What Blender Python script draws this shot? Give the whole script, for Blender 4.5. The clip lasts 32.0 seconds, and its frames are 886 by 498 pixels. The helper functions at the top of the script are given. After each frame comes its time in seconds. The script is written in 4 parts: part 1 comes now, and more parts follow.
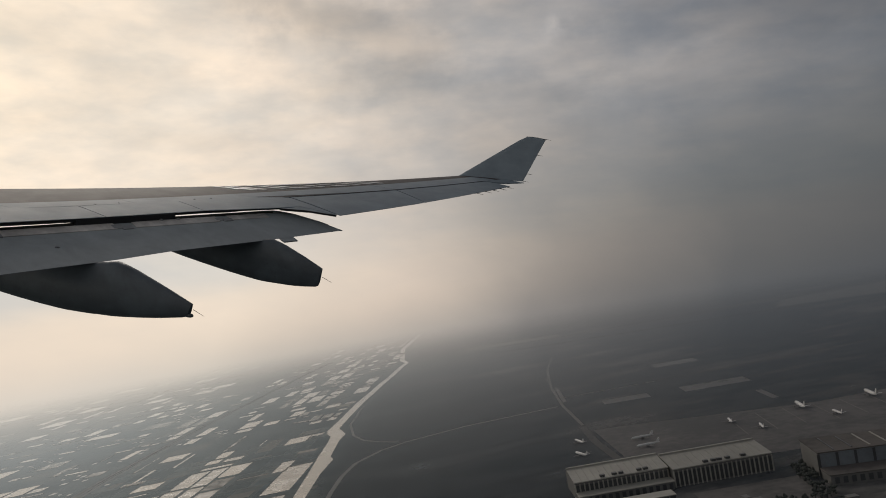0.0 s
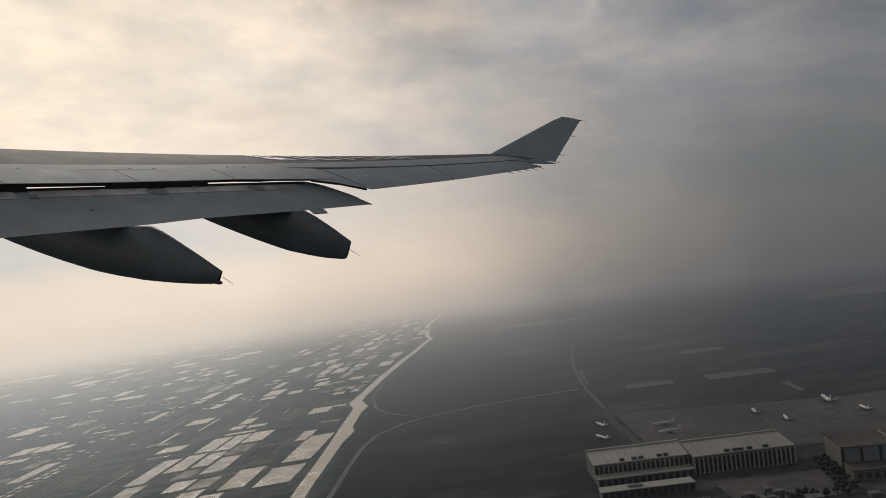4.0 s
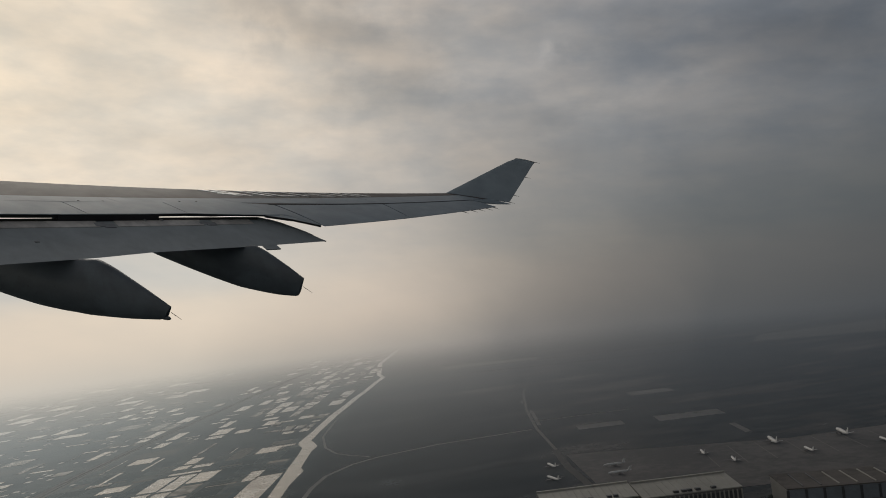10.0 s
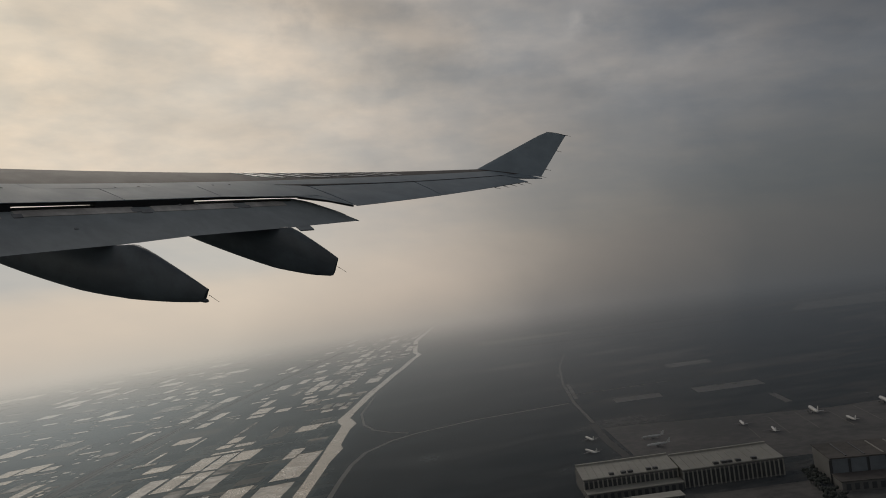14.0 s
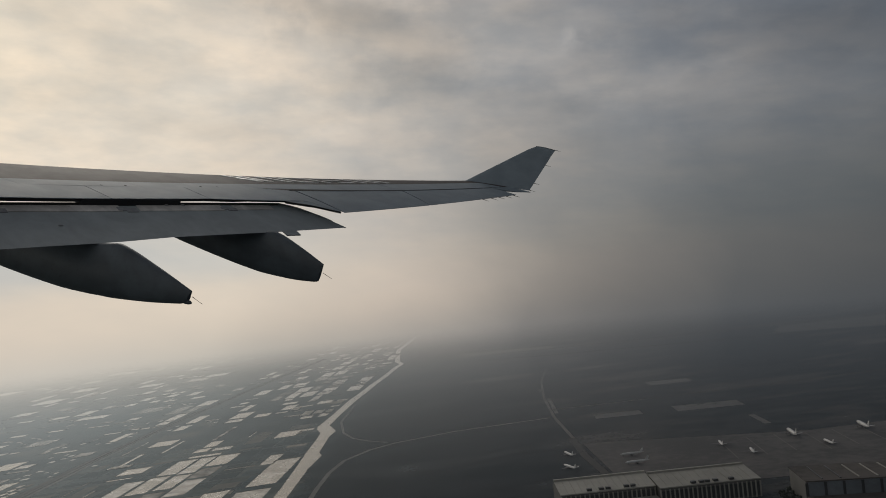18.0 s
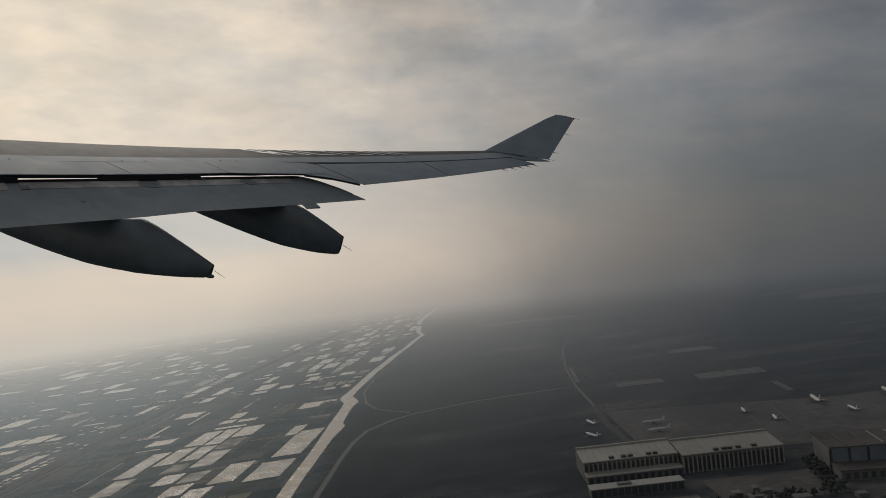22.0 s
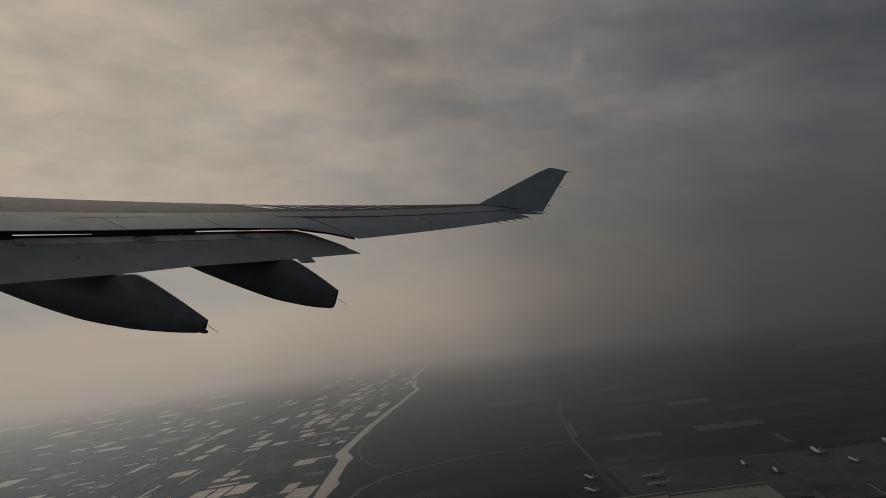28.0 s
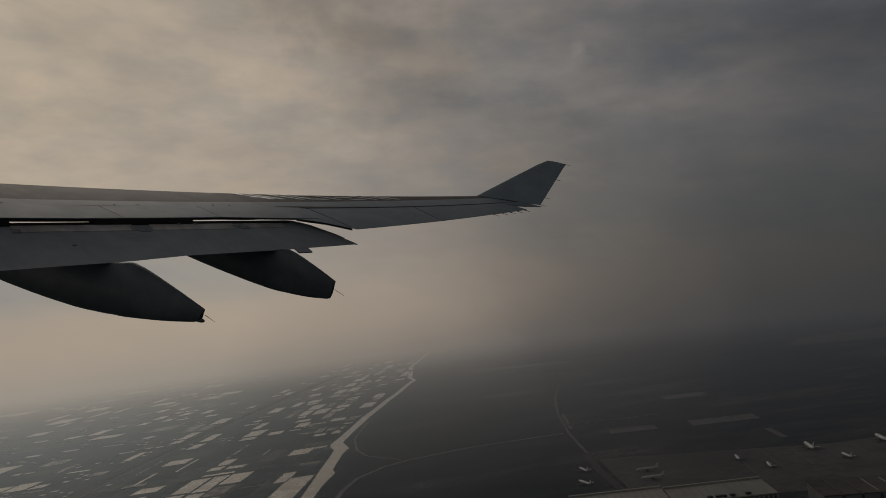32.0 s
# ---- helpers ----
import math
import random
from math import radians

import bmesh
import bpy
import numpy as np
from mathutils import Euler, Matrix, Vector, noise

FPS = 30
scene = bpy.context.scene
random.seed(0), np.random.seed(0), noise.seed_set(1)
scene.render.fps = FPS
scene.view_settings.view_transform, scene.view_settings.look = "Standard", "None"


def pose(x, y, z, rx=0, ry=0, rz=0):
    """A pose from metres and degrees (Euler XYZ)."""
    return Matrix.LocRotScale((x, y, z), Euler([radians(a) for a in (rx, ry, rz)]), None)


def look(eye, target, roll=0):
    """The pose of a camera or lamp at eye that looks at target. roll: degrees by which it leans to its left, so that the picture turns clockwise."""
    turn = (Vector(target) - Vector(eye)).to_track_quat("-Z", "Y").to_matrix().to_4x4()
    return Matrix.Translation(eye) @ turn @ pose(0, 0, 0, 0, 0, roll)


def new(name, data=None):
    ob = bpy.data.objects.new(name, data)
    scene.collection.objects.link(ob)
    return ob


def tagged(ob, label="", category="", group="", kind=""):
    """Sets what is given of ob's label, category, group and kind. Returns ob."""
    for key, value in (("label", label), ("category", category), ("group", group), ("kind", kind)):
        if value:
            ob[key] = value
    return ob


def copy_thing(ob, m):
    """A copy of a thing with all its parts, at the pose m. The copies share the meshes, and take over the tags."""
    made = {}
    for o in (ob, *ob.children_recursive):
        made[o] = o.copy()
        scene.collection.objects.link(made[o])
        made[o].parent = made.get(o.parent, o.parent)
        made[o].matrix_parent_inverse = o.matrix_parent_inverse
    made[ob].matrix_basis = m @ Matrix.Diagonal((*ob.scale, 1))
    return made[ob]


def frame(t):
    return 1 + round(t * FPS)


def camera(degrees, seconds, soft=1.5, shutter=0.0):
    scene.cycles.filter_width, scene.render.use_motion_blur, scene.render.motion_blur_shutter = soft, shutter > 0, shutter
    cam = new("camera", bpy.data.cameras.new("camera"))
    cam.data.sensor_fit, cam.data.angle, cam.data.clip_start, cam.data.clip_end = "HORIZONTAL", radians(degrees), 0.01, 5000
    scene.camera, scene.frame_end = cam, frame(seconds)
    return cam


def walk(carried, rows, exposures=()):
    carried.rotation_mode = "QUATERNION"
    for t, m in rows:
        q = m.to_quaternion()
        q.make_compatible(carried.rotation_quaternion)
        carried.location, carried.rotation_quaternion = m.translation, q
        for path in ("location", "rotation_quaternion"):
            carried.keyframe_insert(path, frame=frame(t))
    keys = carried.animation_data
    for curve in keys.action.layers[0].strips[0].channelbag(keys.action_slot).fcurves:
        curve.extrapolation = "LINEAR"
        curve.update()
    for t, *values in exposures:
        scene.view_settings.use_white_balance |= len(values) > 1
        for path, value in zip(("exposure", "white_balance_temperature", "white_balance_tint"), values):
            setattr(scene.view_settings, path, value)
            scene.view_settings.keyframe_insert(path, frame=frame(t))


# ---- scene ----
from mathutils.geometry import delaunay_2d_cdt

# ---- camera and walk ----
# the eye sits by a cabin window and turns in the hand; (seconds, tilt, lean, turn) in degrees
EYE = (-112.9, 26.2, 301.8)
TURNS = [(0, 91.657, 9.214, -2.055), (0.5, 90.326, 8.197, -2.573), (1, 89.414, 7.110, -3.030), (1.5, 89.229, 6.482, -2.987), (2, 89.253, 6.365, -2.773), (2.5, 89.245, 5.564, -3.303), (3, 89.357, 6.372, -3.077), (3.5, 90.110, 6.813, -1.332), (4, 90.352, 6.879, -0.121), (4.5, 90.230, 6.413, -0.212), (6.5, 90.169, 5.480, -2.341), (7, 90.905, 6.193, -2.410), (7.5, 91.464, 6.441, -1.810), (8, 91.585, 5.920, -1.308), (8.5, 91.862, 5.708, -1.705), (9, 92.325, 5.718, -2.814), (9.5, 92.633, 5.949, -3.334), (10, 92.643, 6.058, -3.325), (10.5, 92.563, 6.097, -2.695), (11, 92.822, 6.240, -1.893), (11.5, 93.359, 6.213, -1.192), (12, 93.735, 6.161, -1.060), (12.5, 93.790, 6.284, -1.418), (13, 93.456, 6.332, -1.664), (13.5, 92.295, 6.632, -1.669), (14, 91.319, 7.453, -1.002), (14.5, 91.316, 8.236, -0.085), (16.5, 91.649, 6.562, -0.274), (17, 91.846, 5.999, -1.070), (17.5, 91.935, 5.590, -1.789), (18, 91.911, 5.427, -2.017), (18.5, 91.750, 4.968, -1.948), (19, 91.309, 4.981, -1.606), (19.5, 90.752, 5.359, -1.307), (20, 89.919, 5.664, -0.946), (20.5, 89.603, 5.817, -0.128), (21, 89.736, 5.963, 0.077), (21.5, 89.983, 6.030, -0.300), (22, 90.047, 6.190, -0.636), (22.5, 90.436, 6.450, -0.051), (23, 91.058, 6.168, 0.333), (23.5, 91.078, 6.080, 0.355), (24, 91.198, 5.873, 0.051), (24.5, 91.298, 6.232, 0.011), (25, 91.492, 6.397, -0.058), (25.5, 91.942, 6.482, -0.426), (27.5, 93.403, 6.739, -0.672), (28, 93.657, 6.643, -0.977), (28.5, 93.581, 6.570, -1.295), (29, 93.369, 6.323, -1.430), (29.5, 93.270, 6.246, -1.361), (30, 93.130, 5.969, -1.517), (30.5, 92.971, 6.095, -1.741), (31, 92.958, 6.041, -1.763), (31.5, 93.040, 5.995, -1.536), (32, 93.068, 6.022, -1.195)]
cam = camera(56.0, 32.0, soft=0.95)
walk(cam, [(t, pose(*EYE, a, b, g)) for t, a, b, g in TURNS],
     exposures=[(0, 0.22, 6580, 12), (2, 0.27, 6580, 12), (4, 0.25, 6580, 12), (7, 0.03, 6560, 11), (9, 0.0, 6530, 10.5), (10, 0.02, 6500, 10), (12, -0.26, 6540, 11), (13.2, -0.24, 6530, 11), (15, -0.08, 6500, 10), (17, -0.02, 6430, 10), (19, -0.03, 6410, 10), (20, 0.06, 6400, 10), (21.5, 0.05, 6390, 10), (23, -0.35, 6540, 11), (25, -0.5, 6540, 11), (28, -0.84, 6620, 12), (30, -1.1, 6720, 12), (32, -0.98, 6780, 12)])

# ---- world, sun ----
world = bpy.data.worlds.new("hazy_sky")
scene.world = world
world.use_nodes = True


class Nodes:
    """Short hand for building a node tree."""

    def __init__(self, tree):
        self.tree = tree
        tree.nodes.clear()

    def add(self, kind, **values):
        n = self.tree.nodes.new(kind)
        for key, value in values.items():
            setattr(n, key, value)
        return n

    def link(self, a, b):
        self.tree.links.new(a, b)

    def put(self, value, socket):
        if hasattr(value, "links"):
            self.link(value, socket)
        else:
            socket.default_value = value

    def math(self, op, a, b=0.0, c=0.0, clamp=False):
        n = self.add("ShaderNodeMath", operation=op, use_clamp=clamp)
        for k, value in enumerate((a, b, c)):
            self.put(value, n.inputs[k])
        return n.outputs[0]

    def vec(self, op, a, b=(0, 0, 0)):
        n = self.add("ShaderNodeVectorMath", operation=op)
        self.put(a, n.inputs[0])
        self.put(b, n.inputs[1])
        return n.outputs["Value"] if op in ("LENGTH", "DISTANCE", "DOT_PRODUCT") else n.outputs[0]

    def scaled(self, a, k):
        n = self.add("ShaderNodeVectorMath", operation="SCALE")
        self.put(a, n.inputs[0])
        self.put(k, n.inputs["Scale"])
        return n.outputs[0]

    def mix(self, fac, a, b):
        n = self.add("ShaderNodeMix", data_type="RGBA")
        self.put(fac, n.inputs[0])
        self.put(a, n.inputs[6])
        self.put(b, n.inputs[7])
        return n.outputs[2]

    def noise(self, where, scale, detail=4.0, rough=0.55, distort=0.0):
        n = self.add("ShaderNodeTexNoise")
        self.put(where, n.inputs["Vector"])
        n.inputs["Scale"].default_value, n.inputs["Detail"].default_value = scale, detail
        n.inputs["Roughness"].default_value, n.inputs["Distortion"].default_value = rough, distort
        return n.outputs["Fac"]

    def ramp(self, fac, stops, ease=False):
        n = self.add("ShaderNodeValToRGB")
        n.color_ramp.interpolation = "EASE" if ease else "LINEAR"
        while len(n.color_ramp.elements) < len(stops):
            n.color_ramp.elements.new(0.5)
        for e, (at, colour) in zip(n.color_ramp.elements, stops):
            e.position = at
            e.color = (*colour, 1.0) if hasattr(colour, "__len__") else (colour, colour, colour, 1.0)
        self.put(fac, n.inputs[0])
        return n.outputs[0]

    def span(self, value, lo, hi, a=0.0, b=1.0, smooth=True):
        n = self.add("ShaderNodeMapRange", interpolation_type="SMOOTHSTEP" if smooth else "LINEAR")
        self.put(value, n.inputs[0])
        for k, v in enumerate((lo, hi, a, b)):
            n.inputs[k + 1].default_value = v
        return n.outputs[0]


BANKS = ((-21.5, 19.0, 3.5, 1.6, -0.1, 0.14), (-15.3, 15.5, 4.5, 0.9, -0.1, 0.10), (-5.0, 19.2, 6.5, 2.3, -0.1, 0.40), (0.0, 17.0, 5.0, 2.0, -0.1, 0.28), (1.8, 13.3, 4.2, 1.9, 0.0, 0.30),
         (10.0, 16.8, 5.0, 1.4, -0.1, 0.16), (18.5, 14.3, 5.5, 2.2, -0.1, 0.26), (28.0, 14.2, 7.0, 2.6, -0.1, 0.30), (7.8, 12.0, 2.0, 0.8, 0.0, 0.12), (-12.2, 10.7, 4.0, 0.8, -0.1, 0.08),
         (12.9, 15.4, 1.3, 0.7, 0.0, -0.22), (14.0, 11.4, 6.0, 0.8, -0.05, -0.14), (20.5, 12.2, 3.0, 0.6, 0.1, -0.14), (-9.5, 18.5, 2.6, 2.4, 0.0, -0.10), (-9.0, 14.0, 4.5, 1.8, 0.0, -0.08))
SUN_TURN, SUN_HEIGHT = -19.0, 30.0     # degrees from straight ahead, and above the horizon


def build_sky():
    w = Nodes(world.node_tree)
    way = w.add("ShaderNodeTexCoord").outputs["Generated"]
    xyz = w.add("ShaderNodeSeparateXYZ")
    w.link(way, xyz.inputs[0])
    x, y, z = xyz.outputs
    turn = w.math("MULTIPLY", w.math("ARCTAN2", x, y), 57.2958)
    height = w.math("MULTIPLY", w.math("ARCSINE", z), 57.2958)
    # cloud sheet seen in perspective
    deep = w.math("ADD", w.math("ABSOLUTE", z), 0.20)
    sheet = w.add("ShaderNodeCombineXYZ")
    w.link(w.math("DIVIDE", x, deep), sheet.inputs[0])
    w.link(w.math("DIVIDE", y, deep), sheet.inputs[1])
    cloud = w.noise(sheet.outputs[0], 0.95, 6, 0.54)
    wisp = w.noise(sheet.outputs[0], 2.6, 5, 0.54)
    lump = w.noise(way, 5.5, 5, 0.55, 0.4)
    # bright towards the veiled sun, slate away from it; the edge leans and softens with height
    up = w.math("MAXIMUM", height, 0.0)
    lean = w.math("MULTIPLY_ADD", up, 0.35, turn)
    stray = w.math("MULTIPLY", w.math("SUBTRACT", lump, 0.5), w.span(height, 1, 14, 5, 16))
    edge = w.math("ADD", w.math("ADD", lean, stray), w.span(height, 3, -5, 0, 3.0))
    near = w.ramp(w.span(edge, -60, 120, 0, 1, False),
                  [(0.0, (0.42, 0.40, 0.36)), (0.16, (0.63, 0.568, 0.495)), (0.27, (0.665, 0.60, 0.52)), (0.33, (0.53, 0.474, 0.420)),
                   (0.394, (0.258, 0.247, 0.237)), (0.46, (0.122, 0.131, 0.141)), (0.55, (0.082, 0.090, 0.100)), (1.0, (0.10, 0.11, 0.12))])
    high = w.ramp(w.span(edge, -60, 120, 0, 1, False),
                  [(0.0, (0.42, 0.40, 0.37)), (0.20, (1.0, 0.835, 0.63)), (0.29, (0.92, 0.78, 0.615)), (0.37, (0.575, 0.515, 0.45)),
                   (0.45, (0.345, 0.33, 0.32)), (0.55, (0.174, 0.175, 0.180)), (0.68, (0.108, 0.112, 0.119)), (1.0, (0.11, 0.12, 0.135))])
    tone = w.mix(w.span(height, 2, 17), near, high)
    # away from the sun the haze thickens and darkens towards the horizon
    murk = w.math("MULTIPLY", w.span(turn, 2, 16), w.span(height, -4, 9, 0.20, 0.0))
    tone = w.scaled(tone, w.math("SUBTRACT", 1.0, murk))
    # overhead the cloud deck is thick and dull
    tone = w.mix(w.span(height, 26, 50), tone, (0.15, 0.15, 0.155, 1))
    aloft = w.span(height, 3, 13)
    thick = w.math("MULTIPLY", w.span(cloud, 0.64, 0.40), aloft)
    tone = w.mix(thick, w.vec("MULTIPLY", tone, (1.06, 1.04, 1.01)), w.vec("MULTIPLY", tone, (0.80, 0.84, 0.88)))
    fine = w.math("MULTIPLY_ADD", w.math("SUBTRACT", wisp, 0.5), 0.5, 1.0)
    tone = w.scaled(tone, w.math("MULTIPLY_ADD", w.math("SUBTRACT", fine, 1.0), aloft, 1.0))
    # cloud banks and brighter rifts: (turn, height, half width, half height, lean, amount)
    ragged = w.noise(way, 17.0, 5, 0.58)
    u0 = w.math("ADD", turn, w.math("MULTIPLY_ADD", ragged, 9.0, -4.5))
    v0 = w.math("ADD", height, w.math("MULTIPLY_ADD", wisp, 4.0, -2.0))
    total = None
    for at, tall, wide, high_, tip, much in BANKS:
        u = w.math("MULTIPLY", w.math("SUBTRACT", u0, at), 1 / wide)
        v = w.math("MULTIPLY", w.math("SUBTRACT", w.math("MULTIPLY_ADD", w.math("SUBTRACT", u0, at), -tip, v0), tall), 1 / high_)
        bulge = w.math("MULTIPLY", w.math("EXPONENT", w.math("MULTIPLY", w.math("MULTIPLY_ADD", u, u, w.math("MULTIPLY", v, v)), -1.0)), much)
        total = bulge if total is None else w.math("ADD", total, bulge)
    shade = w.math("MAXIMUM", total, 0.0)
    glow = w.math("MAXIMUM", w.math("MULTIPLY", total, -1.0), 0.0)
    tone = w.mix(shade, tone, w.vec("MULTIPLY", tone, (0.10, 0.16, 0.23)))
    tone = w.mix(glow, tone, w.vec("MULTIPLY", tone, (2.15, 2.0, 1.8)))
    # small soft puffs and rifts, warm where thin and cool where thick
    comb = w.add("ShaderNodeCombineXYZ")
    w.link(w.math("MULTIPLY_ADD", height, 0.03, w.math("MULTIPLY", turn, 0.15)), comb.inputs[0])
    w.link(w.math("MULTIPLY_ADD", turn, 0.035, w.math("MULTIPLY", height, 0.36)), comb.inputs[1])
    puff = w.span(w.noise(comb.outputs[0], 1.0, 6, 0.55), 0.32, 0.68)
    drawn = w.mix(puff, w.vec("MULTIPLY", tone, (0.87, 0.90, 0.935)), w.vec("MULTIPLY", tone, (1.10, 1.07, 1.04)))
    tone = w.mix(w.math("MULTIPLY", w.span(height, -4, 13, 0.12, 1.0), w.span(height, 40, 25)), tone, drawn)
    # a cool clear layer over the bright top of the ground haze
    layer_top = w.math("MULTIPLY", w.math("MULTIPLY", w.span(height, 0.4, 2.4), w.span(height, 8.5, 4.0)), w.span(turn, 6, -12))
    tone = w.mix(layer_top, tone, w.vec("MULTIPLY", tone, (0.88, 0.935, 1.0)))
    # faint level streaks in the haze
    layer = w.add("ShaderNodeCombineXYZ")
    w.link(w.math("MULTIPLY", turn, 0.035), layer.inputs[0])
    w.link(w.math("MULTIPLY_ADD", turn, 0.012, w.math("MULTIPLY", height, 0.22)), layer.inputs[1])
    streak = w.span(w.noise(layer.outputs[0], 1.0, 4, 0.55), 0.35, 0.65)
    calm = w.math("MULTIPLY", w.span(height, 16, 6), w.span(height, -1, 3))
    tone = w.mix(w.math("MULTIPLY", calm, streak), tone, w.vec("MULTIPLY", tone, (0.86, 0.91, 0.965)))
    # below the horizon the haze over the ground: bluer, and thinner the steeper one looks down
    dim = w.math("MULTIPLY", w.math("SUBTRACT", w.span(turn, 16, -4, 0.18, 0.46), w.span(turn, -7, -26, 0.0, 0.38)), w.span(height, 0.5, -8.5, 0.0, 1.0))
    low = w.math("MULTIPLY", w.math("SUBTRACT", 1.0, dim), w.span(height, -18, -5, 0.28, 1.0))
    cool = w.mix(w.span(turn, 14, -8), w.vec("MULTIPLY", tone, (0.86, 0.95, 1.05)), w.vec("MULTIPLY", tone, (0.70, 0.855, 1.0)))
    tone = w.mix(w.span(height, -7.5, -1.0), cool, tone)
    tone = w.scaled(tone, low)
    sky = w.add("ShaderNodeTexSky", sky_type="NISHITA", sun_disc=False)
    sky.sun_elevation, sky.sun_rotation = radians(SUN_HEIGHT), radians(SUN_TURN)
    clear = w.scaled(sky.outputs[0], 0.06)
    back = w.add("ShaderNodeBackground")
    w.link(w.mix(0.95, clear, tone), back.inputs[0])
    out = w.add("ShaderNodeOutputWorld")
    w.link(back.outputs[0], out.inputs[0])


build_sky()
sun = new("sun", bpy.data.lights.new("sun", "SUN"))
sun.data.energy, sun.data.angle, sun.data.color = 0.5, radians(25), (1.0, 0.94, 0.84)
a, e = radians(SUN_TURN), radians(SUN_HEIGHT)
sun.matrix_world = look((0, 0, 900), (-900 * math.sin(a) * math.cos(e), -900 * math.cos(a) * math.cos(e), 900 - 900 * math.sin(e)))

# ---- materials ----


def material(name, colour, rough=0.6, metal=0.0, vary=0.25, grain=1.0, bump=0.0, hazy=False, second=None, coat=0.0, ior=1.5, random_tone=0.0, sheen=0.5, streak=0.0):
    """A worn surface: tone varied at two scales (grain in metres). hazy: thins out with distance into the haze of the sky behind."""
    m = bpy.data.materials.new(name)
    m.use_nodes = True
    w = Nodes(m.node_tree)
    where = w.add("ShaderNodeNewGeometry").outputs["Position"]
    big = w.noise(where, 0.25 / grain, 4, 0.6)
    small = w.noise(where, 3.0 / grain, 5, 0.65)
    both = w.math("ADD", w.math("MULTIPLY", big, 0.6), w.math("MULTIPLY", small, 0.4))
    second = second or tuple(c * 0.55 for c in colour)
    tone = w.mix(w.span(both, 0.5 - 0.5 * (1 - vary), 0.5 + 0.5 * (1 - vary) + 0.001), (*second, 1), (*colour, 1))
    if random_tone:
        chance = w.add("ShaderNodeObjectInfo").outputs["Random"]
        tone = w.scaled(tone, w.math("MULTIPLY_ADD", chance, random_tone, 1.0 - random_tone / 2))
    if streak:
        own = w.add("ShaderNodeTexCoord").outputs["Object"]
        drawn = w.noise(w.vec("MULTIPLY", own, (1.0, 2.2, 2.0)), 1.3, 6, 0.7)
        cloudy = w.noise(own, 1.1, 5, 0.6, 0.5)
        speck = w.span(w.noise(own, 9.0, 3, 0.6), 0.66, 0.74)
        tone = w.scaled(tone, w.span(drawn, 0.3, 0.7, 1.0 - 0.5 * streak, 1.0 + 0.35 * streak))
        tone = w.scaled(tone, w.span(cloudy, 0.35, 0.7, 1.0 - 0.6 * streak, 1.0 + 0.8 * streak))
        tone = w.mix(w.math("MULTIPLY", speck, min(1.0, streak * 1.6)), tone, w.vec("MULTIPLY", tone, (0.45, 0.42, 0.40)))
    bsdf = w.add("ShaderNodeBsdfPrincipled")
    w.link(tone, bsdf.inputs["Base Color"])
    w.link(w.math("MULTIPLY_ADD", small, 0.25, rough - 0.12, clamp=True), bsdf.inputs["Roughness"])
    bsdf.inputs["Metallic"].default_value, bsdf.inputs["IOR"].default_value = metal, ior
    bsdf.inputs["Coat Weight"].default_value, bsdf.inputs["Coat Roughness"].default_value = coat, 0.12
    bsdf.inputs["Specular IOR Level"].default_value = sheen
    if bump:
        b = w.add("ShaderNodeBump")
        b.inputs["Strength"].default_value, b.inputs["Distance"].default_value = 0.4, bump
        w.link(small, b.inputs["Height"])
        w.link(b.outputs[0], bsdf.inputs["Normal"])
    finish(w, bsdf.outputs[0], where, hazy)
    return m


CLEAR = 3350.0                          # how far one sees through the haze


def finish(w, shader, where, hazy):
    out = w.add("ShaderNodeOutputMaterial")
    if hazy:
        # haze built into the surface: transparent with distance from EYE, sky colour shows through
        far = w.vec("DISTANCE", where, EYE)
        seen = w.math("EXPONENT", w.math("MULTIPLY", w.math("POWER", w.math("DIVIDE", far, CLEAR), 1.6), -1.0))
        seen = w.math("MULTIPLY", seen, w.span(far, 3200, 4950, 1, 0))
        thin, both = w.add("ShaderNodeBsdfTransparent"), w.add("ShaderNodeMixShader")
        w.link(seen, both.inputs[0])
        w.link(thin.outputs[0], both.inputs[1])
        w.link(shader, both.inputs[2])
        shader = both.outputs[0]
    w.link(shader, out.inputs[0])


